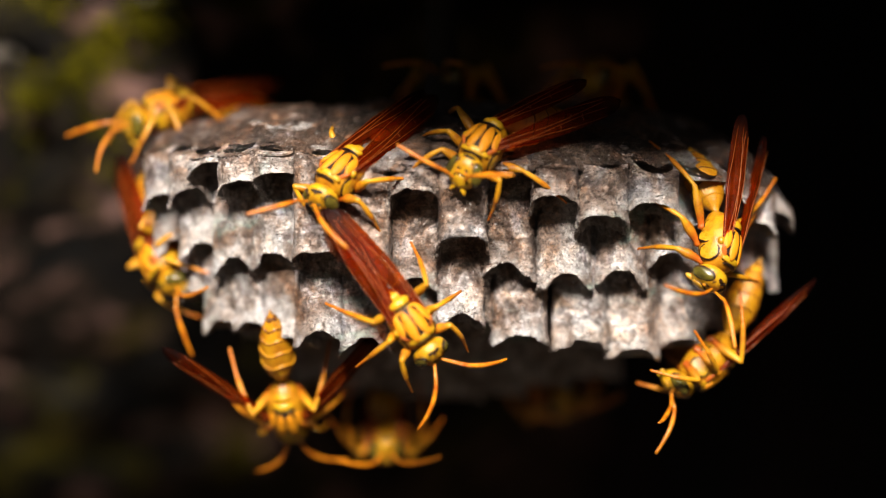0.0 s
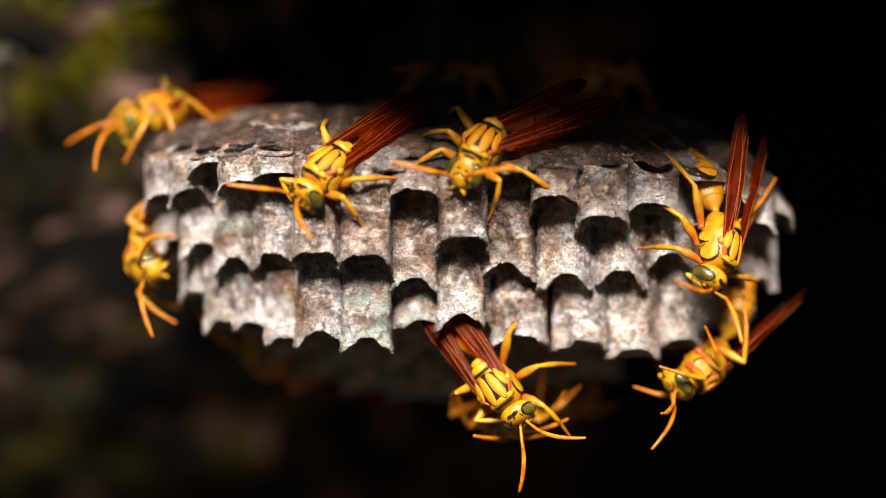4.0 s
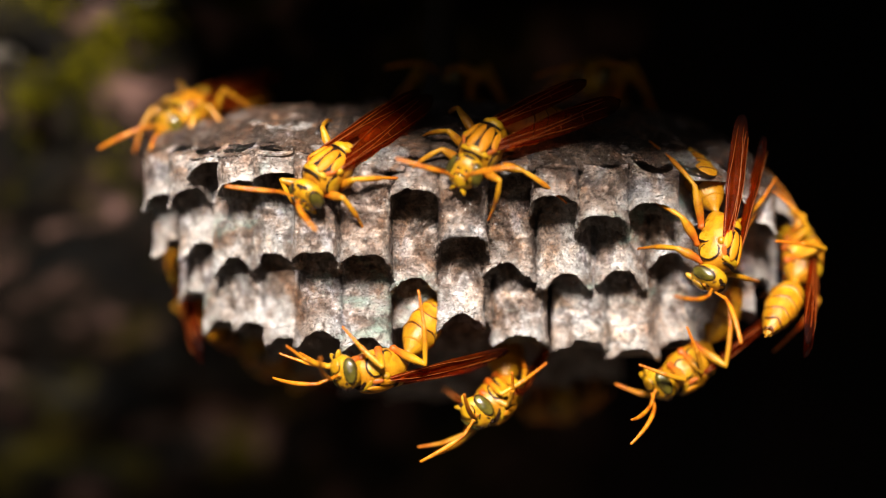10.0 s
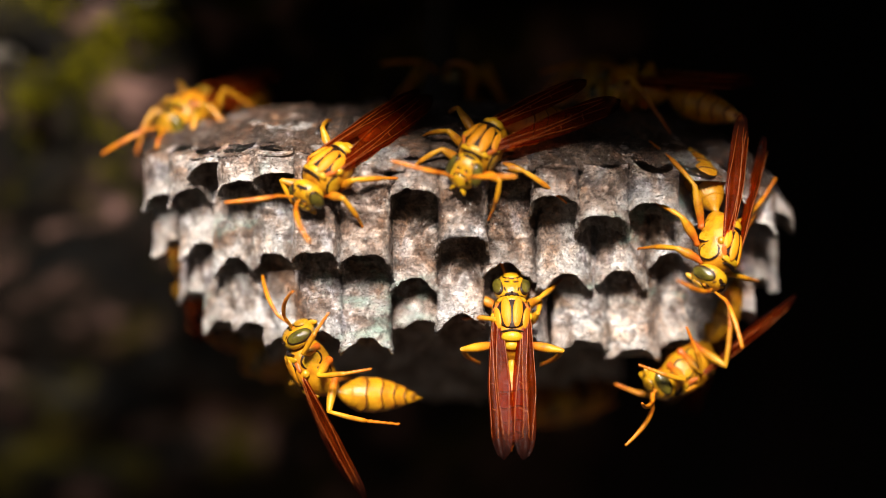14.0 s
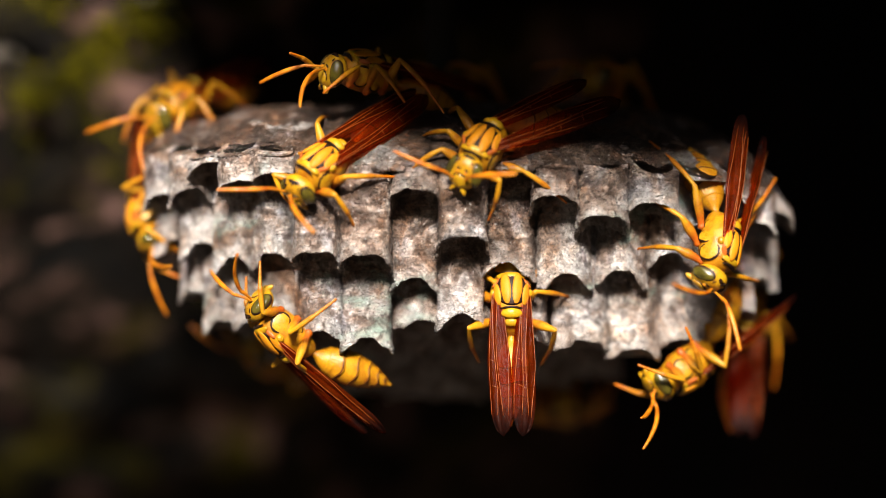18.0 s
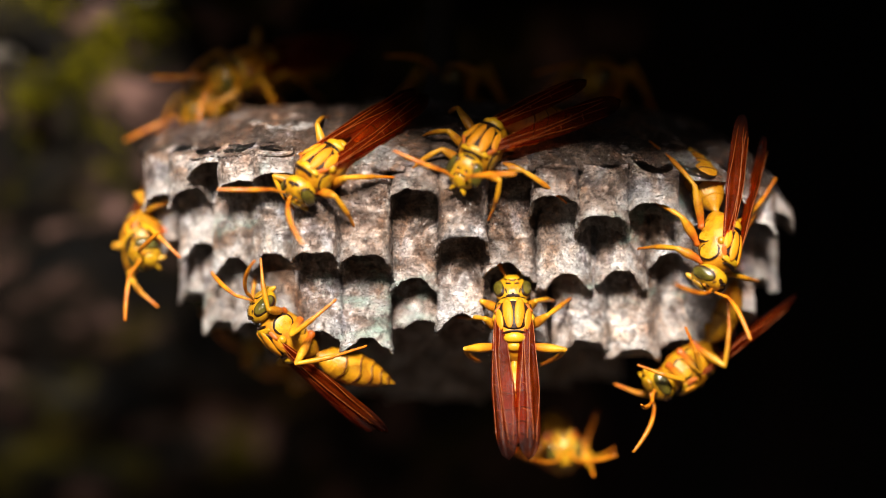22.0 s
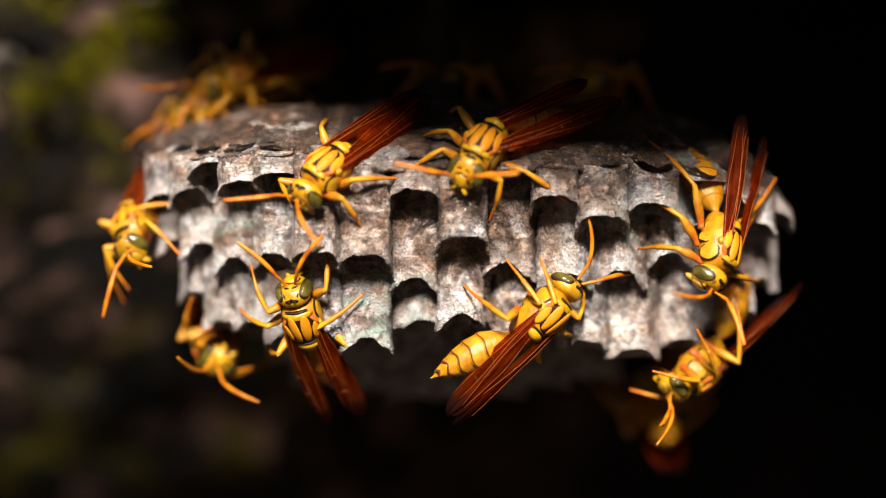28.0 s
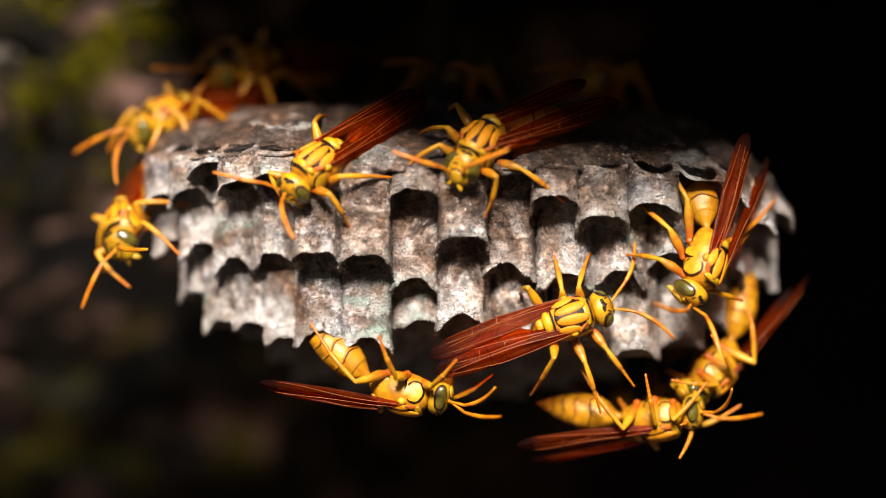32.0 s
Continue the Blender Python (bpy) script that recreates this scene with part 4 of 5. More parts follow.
    rows = [
        (0.0, stand(27.2, 0.5, 0.5, (-0.12, -0.39, -0.91), (0.85, -0.50, 0.10))),
        (30.6, stand(27.2, 0.5, 0.5, (-0.12, -0.39, -0.91), (0.85, -0.50, 0.10))),
        (31.2, stand(26.7, 0.5, -0.0, (-0.16, -0.43, -0.89), (0.85, -0.50, 0.10))),
        (31.8, stand(25.8, 0.5, -1.1, (-0.24, -0.35, -0.90), (0.85, -0.50, 0.10))),
        (32.0, stand(25.8, 0.5, -1.1, (-0.25, -0.35, -0.90), (0.85, -0.50, 0.10))),
    ]
    walk(wasp_right.ob, rows)
    wasp_right.sway(2, (40, -14), (5, 56))
    # below the end of the comb
    wasp_right_low.bend(22, 0)
    wasp_right_low.spread(3, 3, 0, -14)
    rows = [
        (0.0, stand(26.9, 9.0, -11.5, (-0.73, -0.25, -0.63), (0.55, -0.12, -0.80))),
        (0.8, stand(26.0, 9.0, -11.7, (-0.73, -0.32, -0.60), (0.55, -0.12, -0.80))),
        (2.0, stand(26.9, 9.0, -11.8, (-0.68, -0.44, -0.58), (0.55, -0.12, -0.80))),
        (3.5, stand(27.1, 9.0, -11.8, (-0.67, -0.47, -0.58), (0.55, -0.12, -0.80))),
        (5.5, stand(25.0, 9.0, -12.0, (-0.75, -0.39, -0.53), (0.55, -0.12, -0.80))),
        (9.0, stand(25.0, 9.0, -12.0, (-0.73, -0.43, -0.53), (0.55, -0.12, -0.80))),
        (22.0, stand(24.9, 9.0, -12.0, (-0.73, -0.42, -0.53), (0.55, -0.12, -0.80))),
        (23.0, stand(25.6, 9.0, -12.2, (-0.70, -0.44, -0.56), (0.55, -0.12, -0.80))),
        (24.0, stand(25.1, 9.0, -12.0, (-0.77, -0.24, -0.60), (0.55, -0.12, -0.80))),
        (25.5, stand(25.9, 9.0, -11.8, (-0.70, -0.41, -0.58), (0.55, -0.12, -0.80))),
        (28.0, stand(26.3, 9.0, -11.9, (-0.67, -0.41, -0.61), (0.55, -0.12, -0.80))),
        (31.0, stand(26.5, 9.0, -11.9, (-0.66, -0.44, -0.61), (0.55, -0.12, -0.80))),
        (32.0, stand(28.0, 10.0, -12.2, (-0.60, -0.41, -0.68), (0.55, -0.12, -0.80))),
    ]
    walk(wasp_right_low.ob, rows)
    wasp_right_low.sway(3, (41, -25), (20, 28))
    # wanders over the lower front
    rows = [
        (0.0, stand(-3.4, -3.8, -6.8, (0.58, -0.02, -0.80), (0.00, -1.00, 0.30))),
        (0.5, stand(-2.9, -3.8, -7.1, (0.60, -0.02, -0.79), (0.00, -1.00, 0.30))),
        (1.0, stand(0.2, -3.2, -8.2, (0.62, 0.28, -0.72), (0.20, -1.00, 0.10))),
        (1.5, stand(2.4, -2.2, -9.9, (0.72, 0.15, -0.66), (0.20, -1.00, 0.00))),
        (2.0, stand(5.6, 0.5, -11.8, (0.84, -0.36, -0.42), (0.15, -0.60, -0.75))),
        (3.0, stand(6.1, 1.0, -12.2, (0.92, -0.10, -0.37), (0.15, -0.50, -0.80))),
        (3.5, stand(6.5, 2.0, -12.2, (0.93, 0.00, -0.36), (0.15, -0.50, -0.80))),
        (4.2, stand(3.9, 5.0, -13.8, (0.30, -0.49, -0.82), (0.10, -1.00, -0.20))),
        (4.9, stand(-2.7, 5.5, -13.6, (-0.40, -0.52, -0.76), (0.35, -0.40, -0.70))),
        (5.5, stand(-5.0, 0.8, -11.9, (-0.83, -0.52, -0.17), (0.15, -0.22, -0.96))),
        (6.0, stand(-4.7, 0.5, -11.9, (-0.83, -0.53, -0.19), (0.15, -0.22, -0.96))),
        (6.5, stand(-3.5, 3.0, -12.2, (-0.49, -0.53, -0.69), (0.40, -0.60, -0.50))),
        (7.0, stand(-2.5, 6.0, -13.3, (-0.06, 0.68, -0.73), (0.05, -1.00, -0.20))),
        (7.5, stand(-2.5, 6.0, -13.5, (-0.01, 0.65, -0.76), (0.00, -1.00, -0.10))),
        (9.0, stand(-2.4, 6.0, -13.5, (0.00, 0.65, -0.76), (0.00, -1.00, -0.10))),
        (9.5, stand(-3.0, 6.0, -13.1, (-0.12, 0.71, -0.69), (0.10, -0.80, -0.40))),
        (10.0, stand(-6.3, 0.5, -11.8, (-0.81, -0.56, -0.16), (0.15, -0.22, -0.96))),
        (10.5, stand(-9.3, 1.5, -11.9, (-0.71, -0.71, 0.05), (0.00, -0.20, -0.95))),
        (11.0, stand(-9.6, 3.6, -12.2, (-0.42, 0.88, 0.18), (-0.25, -0.20, -0.95))),
        (11.5, stand(-10.6, 3.8, -12.5, (-0.52, 0.82, 0.22), (-0.30, -0.10, -0.95))),
        (12.0, stand(-13.0, 3.0, -12.5, (-0.81, -0.52, 0.28), (-0.30, -0.05, -0.95))),
        (12.5, stand(-13.5, 3.0, -12.8, (-0.94, 0.00, 0.33), (-0.30, 0.00, -0.95))),
        (13.0, stand(-12.8, 4.5, -12.9, (-0.62, -0.12, 0.78), (-0.80, -0.10, -0.50))),
        (14.0, stand(-13.0, 4.5, -11.9, (-0.45, -0.34, 0.83), (-0.85, -0.15, -0.45))),
        (14.5, stand(-13.2, 4.5, -11.8, (-0.44, -0.31, 0.84), (-0.85, -0.15, -0.45))),
        (16.5, stand(-14.4, 4.5, -9.9, (-0.53, -0.60, 0.61), (-0.55, -0.30, -0.75))),
        (17.2, stand(-14.7, 4.0, -9.6, (-0.56, -0.58, 0.60), (-0.50, -0.35, -0.75))),
        (18.0, stand(-15.8, 3.5, -8.5, (-0.69, -0.26, 0.68), (-0.60, -0.30, -0.75))),
        (19.0, stand(-15.8, 3.5, -8.5, (-0.71, -0.18, 0.68), (-0.60, -0.30, -0.75))),
        (22.5, stand(-15.5, 3.5, -8.6, (-0.67, -0.32, 0.67), (-0.60, -0.30, -0.75))),
        (23.3, stand(-14.8, 3.5, -7.9, (-0.56, -0.62, 0.56), (-0.20, -0.70, -0.60))),
        (24.0, stand(-13.1, 3.5, -8.5, (-0.23, -0.68, 0.69), (-0.10, -0.80, -0.50))),
        (24.6, stand(-13.3, 3.5, -8.5, (-0.25, -0.70, 0.67), (-0.10, -0.80, -0.50))),
        (25.2, stand(-15.0, 3.5, -8.7, (-0.60, -0.40, 0.70), (-0.55, -0.40, -0.70))),
        (27.5, stand(-14.3, 3.5, -7.2, (-0.33, -0.65, 0.69), (-0.10, -0.80, -0.50))),
        (28.3, stand(-13.6, 3.5, -7.2, (-0.24, -0.65, 0.72), (-0.10, -0.80, -0.50))),
        (28.6, stand(-14.2, 3.5, -7.9, (-0.56, -0.62, 0.56), (-0.10, -0.80, -0.60))),
        (28.9, stand(-14.1, 3.5, -9.1, (-0.92, -0.23, 0.33), (0.00, -0.60, -0.80))),
        (29.2, stand(-11.9, 4.5, -10.9, (-0.79, -0.61, -0.07), (0.00, -0.60, -0.80))),
        (29.5, stand(-10.9, 5.5, -12.9, (-0.47, -0.79, -0.40), (-0.20, -0.60, -0.70))),
        (30.0, stand(-11.6, 6.0, -14.1, (-0.34, 0.79, -0.51), (-0.40, -0.50, -0.60))),
        (30.2, stand(-10.6, 6.0, -14.2, (0.03, 0.84, -0.55), (-0.30, -0.50, -0.70))),
        (30.5, stand(-7.8, 5.5, -14.0, (0.48, -0.75, -0.46), (-0.20, -0.40, -0.80))),
        (31.0, stand(-4.6, 4.0, -15.4, (0.82, -0.28, -0.50), (-0.30, -0.35, -0.90))),
        (32.0, stand(-4.1, 3.0, -14.2, (0.96, -0.15, -0.23), (-0.15, -0.15, -1.00))),
    ]
    walk(wasp_low_left.ob, rows)
    stride(wasp_low_left, rows)
    wasp_low_left.curl([(0, 6, 0), (1.3, 6, 0), (2, 26, 0), (3.5, 22, 0), (4.5, 10, 0), (5.5, 38, 0), (6, 38, 0), (7, -4, -20), (9, -4, -20), (9.5, 2, -14), (10, 38, 0), (10.5, 42, 0), (11.5, 42, 0), (12, 34, 0), (12.5, 24, 0), (13, 54, 0), (14.5, 50, 0), (17, 25, 0), (18, 20, 0), (25.2, 22, 0), (28.3, 10, 0), (29, 10, 0), (30.2, 12, 0), (31, 28, 0), (32, 24, 0)])
    wasp_low_left.fan([(0, -5, -5, 4, -20), (5, 0, 2, 0, -25), (7, -5, 5, 0, -12), (9, -5, 5, 0, -12), (10.5, 4, 4, -2, -25), (13, 6, 6, -4, -20), (17, 6, 6, -2, -20), (18.5, 4, 4, 2, -20), (28.3, 2, 2, 2, -20), (29, 4, 4, -10, -20), (32, 4, 4, -6, -20)])
    wasp_low_left.sway(4, (4, 28), (4, 28))
    # from the underside up to a cell, head inside it, and out again
    rows = [
        (0.0, stand(-6.2, 24.0, -20.6, (0.05, -0.96, -0.27), (0.00, -0.20, -1.00))),
        (1.0, stand(-0.3, 25.0, -18.3, (0.07, -0.97, -0.23), (0.00, -0.20, -1.00))),
        (2.0, stand(0.6, 25.0, -18.8, (0.11, -0.97, -0.21), (0.00, -0.30, -1.00))),
        (3.0, stand(4.8, 20.0, -18.2, (0.17, -0.96, -0.23), (0.10, -0.30, -1.00))),
        (3.5, stand(6.6, 18.0, -17.9, (0.22, -0.96, -0.16), (0.10, -0.30, -1.00))),
        (5.5, stand(3.8, 10.5, -15.8, (-0.12, -0.90, -0.42), (0.10, -0.50, -0.90))),
        (6.0, stand(4.4, 10.5, -15.4, (-0.13, -0.90, -0.42), (0.10, -0.50, -0.90))),
        (7.5, stand(4.3, 9.0, -16.5, (0.23, -0.95, -0.18), (0.10, -0.40, -1.00))),
        (9.0, stand(4.9, 8.0, -16.3, (0.40, -0.92, -0.05), (0.10, -0.40, -1.00))),
        (9.6, stand(5.2, 8.0, -16.0, (0.10, -0.95, -0.10), (0.00, -0.70, -0.70))),
        (10.0, stand(5.4, 8.0, -15.2, (-0.40, -0.80, -0.35), (0.00, -0.80, -0.60))),
        (10.5, stand(5.8, 8.0, -14.6, (-0.20, -0.90, 0.15), (-0.10, -0.80, -0.60))),
        (11.0, stand(6.6, 7.0, -14.5, (0.05, -0.80, 0.60), (0.00, -1.00, -0.30))),
        (12.0, stand(7.7, 5.0, -12.5, (0.09, -0.60, 0.80), (0.00, -1.00, -0.10))),
        (12.5, stand(7.1, 4.2, -10.8, (0.05, -0.55, 0.84), (0.00, -1.00, 0.00))),
        (13.0, stand(7.2, 2.5, -8.3, (0.03, 0.41, 0.91), (0.00, -1.00, 0.00))),
        (13.5, stand(6.8, 2.5, -7.7, (0.00, 0.36, 0.93), (0.00, -1.00, 0.00))),
        (14.5, stand(6.8, 2.5, -7.2, (0.00, 0.35, 0.94), (0.00, -1.00, 0.00))),
        (16.5, stand(6.8, 4.0, -5.2, (0.00, 0.31, 0.95), (0.00, -1.00, 0.00))),
        (21.0, stand(6.8, 4.0, -5.2, (0.00, 0.31, 0.95), (0.00, -1.00, 0.00))),
        (21.6, stand(6.9, 3.0, -6.9, (-0.02, 0.39, 0.92), (0.00, -1.00, 0.00))),
        (22.0, stand(7.0, 2.5, -7.7, (-0.02, 0.38, 0.93), (0.00, -1.00, 0.00))),
        (22.5, stand(7.1, 4.0, -8.9, (0.02, 0.43, 0.90), (0.00, -1.00, 0.00))),
        (23.0, stand(8.1, 3.5, -9.1, (0.15, 0.35, 0.92), (0.10, -1.00, 0.00))),
        (23.5, stand(8.9, 2.5, -8.6, (0.46, -0.39, 0.80), (0.25, -1.00, -0.20))),
        (24.0, stand(9.6, 1.4, -7.8, (0.66, -0.15, 0.72), (0.35, -0.90, -0.30))),
        (24.5, stand(9.6, 1.0, -7.2, (0.74, -0.02, 0.67), (0.45, -0.75, -0.50))),
        (25.5, stand(9.5, 1.0, -7.0, (0.74, -0.02, 0.67), (0.45, -0.75, -0.50))),
        (28.0, stand(9.7, 1.0, -6.5, (0.77, -0.02, 0.63), (0.45, -0.75, -0.50))),
        (28.6, stand(9.7, 1.0, -6.8, (0.79, -0.02, 0.60), (0.45, -0.75, -0.50))),
        (28.9, stand(9.7, 2.0, -7.4, (0.86, 0.00, 0.50), (0.40, -0.75, -0.50))),
        (29.2, stand(10.3, 2.0, -7.2, (0.91, 0.00, 0.42), (0.30, -0.70, -0.60))),
        (29.6, stand(10.3, 2.5, -7.0, (0.88, -0.27, 0.39), (0.25, -0.50, -0.80))),
        (30.0, stand(10.6, 2.5, -6.9, (0.78, -0.51, 0.36), (0.20, -0.30, -0.90))),
        (30.5, stand(10.3, 2.5, -7.0, (0.78, -0.52, 0.34), (0.25, -0.40, -0.80))),
        (31.0, stand(9.9, 2.5, -5.3, (0.56, -0.54, 0.63), (0.30, -0.60, -0.50))),
        (31.2, stand(9.7, 2.5, -6.8, (0.36, -0.65, 0.67), (0.20, -0.90, -0.20))),
        (31.5, stand(10.0, 2.0, -6.5, (0.53, -0.43, 0.73), (0.25, -0.90, -0.10))),
        (31.8, stand(10.7, 1.5, -6.5, (0.84, -0.16, 0.51), (0.20, -0.90, 0.10))),
        (32.0, stand(12.0, 1.0, -7.0, (0.95, 0.00, 0.31), (0.10, -0.90, 0.25))),
    ]
    walk(wasp_low_centre.ob, rows)
    stride(wasp_low_centre, rows, stance={"front": (5.0, 4.0, -3.4), "middle": (2.2, 6.0, -3.4), "hind": (-3.4, 3.4, -6.0)})
    wasp_low_centre.curl([(0, 24, 0), (23, 24, 0), (24.0, 10, -2), (25, 6, -8), (31, 6, -8), (32, 20, 0)])
    wasp_low_centre.fan([(0, -2, -2, 4, -20), (12, -2, -2, 4, -20), (13.5, -1.5, -1.5, 4, -20), (22, -1.5, -1.5, 4, -20), (23, -2, -2, 4, -20), (24, -12, 8, 2, -28), (31.3, -12, 8, 2, -28), (32, -2, -2, 4, -20)])
    wasp_low_centre.bow([(0, 0), (10, 0), (11.5, -35), (14.5, -48), (16.5, -12), (21, -12), (21.8, -48), (22.6, -40), (23.6, 10), (24.4, 26), (31, 24), (32, 0)])
    wasp_low_centre.sway(5, (4, 28), (4, 28))
    # round the end of the comb
    rows = [
        (0.0, stand(-29.6, 16.0, -0.8, (0.38, -0.55, -0.75), (-0.80, -0.50, -0.20))),
        (1.0, stand(-30.6, 17.5, -0.4, (0.22, -0.62, -0.75), (-0.80, -0.50, -0.20))),
        (2.0, stand(-30.8, 17.5, -0.8, (0.17, -0.69, -0.70), (-0.80, -0.50, -0.20))),
        (3.5, stand(-30.8, 17.5, -1.0, (0.17, -0.73, -0.67), (-0.80, -0.50, -0.20))),
        (4.3, stand(-31.0, 14.0, -1.0, (-0.17, -0.96, 0.20), (-0.90, -0.40, 0.00))),
        (5.0, stand(-30.8, 13.0, 2.5, (-0.36, 0.68, 0.64), (-0.90, -0.40, -0.10))),
        (5.5, stand(-31.4, 14.0, 3.6, (-0.39, 0.49, 0.78), (-0.90, -0.40, -0.10))),
        (6.0, stand(-31.4, 14.0, 3.4, (-0.40, 0.51, 0.76), (-0.90, -0.40, -0.10))),
        (7.0, stand(-30.2, 17.0, 1.6, (-0.20, 0.67, 0.72), (-1.00, -0.30, -0.10))),
        (8.0, stand(-29.8, 20.0, -0.4, (-0.25, 0.67, 0.70), (-1.00, -0.30, -0.10))),
        (9.0, stand(-28.4, 22.0, -1.5, (-0.24, 0.65, 0.72), (-1.00, -0.30, -0.10))),
        (11.0, stand(-27.3, 28.0, -2.1, (-0.14, 0.75, 0.65), (-1.00, -0.10, -0.10))),
        (13.0, stand(-27.7, 32.0, -0.8, (-0.15, 0.74, 0.65), (-1.00, -0.10, -0.10))),
        (16.5, stand(-29.1, 28.0, 0.4, (-0.14, 0.75, 0.65), (-1.00, -0.10, -0.10))),
        (17.3, stand(-30.4, 24.0, 2.6, (0.07, -0.87, -0.49), (-1.00, -0.10, 0.00))),
        (18.0, stand(-31.0, 17.0, 3.9, (0.11, -0.52, -0.84), (-1.00, -0.20, 0.00))),
        (19.0, stand(-31.2, 16.0, 5.2, (0.09, -0.77, -0.63), (-1.00, -0.30, 0.00))),
        (20.5, stand(-32.4, 15.0, 5.6, (-0.05, -0.91, -0.41), (-1.00, -0.40, 0.20))),
        (21.5, stand(-31.6, 14.0, 3.2, (-0.03, -0.90, -0.43), (-0.90, -0.40, 0.20))),
        (23.0, stand(-30.3, 13.0, -0.4, (0.12, -0.84, -0.53), (-0.80, -0.50, 0.20))),
        (24.0, stand(-31.7, 12.5, 0.2, (0.00, -0.85, -0.52), (-0.70, -0.60, 0.30))),
        (28.0, stand(-31.8, 12.0, 2.4, (-0.06, -0.84, -0.54), (-0.65, -0.60, 0.40))),
        (30.0, stand(-32.4, 12.0, 2.8, (-0.09, -0.84, -0.53), (-0.65, -0.60, 0.40))),
        (32.0, stand(-32.6, 12.0, 2.8, (-0.11, -0.83, -0.54), (-0.65, -0.60, 0.40))),
    ]
    walk(wasp_left.ob, rows)
    stride(wasp_left, rows)
    wasp_left.sway(6, (4, 28), (4, 28))
    # on the back of the comb
    rows = [
        (0.0, stand(-29.0, 19.0, 14.6, (-0.88, -0.40, -0.26), (-0.20, -0.50, 0.85))),
        (2.0, stand(-29.6, 19.0, 14.5, (-0.88, -0.40, -0.26), (-0.20, -0.50, 0.85))),
        (6.0, stand(-29.6, 19.0, 14.6, (-0.86, -0.46, -0.20), (-0.20, -0.50, 0.85))),
        (8.0, stand(-27.2, 19.5, 14.7, (-0.72, -0.69, -0.29), (-0.20, -0.50, 0.85))),
        (13.0, stand(-26.2, 18.5, 14.6, (-0.58, -0.73, -0.37), (-0.20, -0.50, 0.85))),
        (16.5, stand(-27.4, 18.5, 15.4, (-0.65, -0.69, -0.31), (-0.20, -0.50, 0.85))),
        (17.5, stand(-28.5, 18.0, 16.6, (-0.62, -0.75, -0.21), (-0.20, -0.50, 0.85))),
        (18.3, stand(-26.6, 21.0, 15.2, (-0.62, -0.66, -0.42), (-0.30, -0.70, 0.65))),
        (20.0, stand(-24.4, 25.0, 16.2, (-0.66, -0.62, -0.42), (-0.30, -0.70, 0.65))),
        (23.0, stand(-24.2, 25.0, 16.4, (-0.70, -0.58, -0.42), (-0.30, -0.70, 0.65))),
        (28.0, stand(-25.2, 24.0, 15.6, (-0.76, -0.55, -0.34), (-0.30, -0.60, 0.75))),
        (30.0, stand(-26.8, 22.0, 14.8, (-0.66, -0.66, -0.38), (-0.30, -0.50, 0.85))),
        (31.2, stand(-28.2, 19.0, 14.2, (-0.78, -0.55, -0.30), (-0.20, -0.50, 0.85))),
        (32.0, stand(-28.6, 18.0, 14.0, (-0.80, -0.52, -0.29), (-0.20, -0.50, 0.85))),
    ]
    walk(wasp_back_left.ob, rows)
    wasp_back_left.sway(7, (-18, 18), (-10, 26))
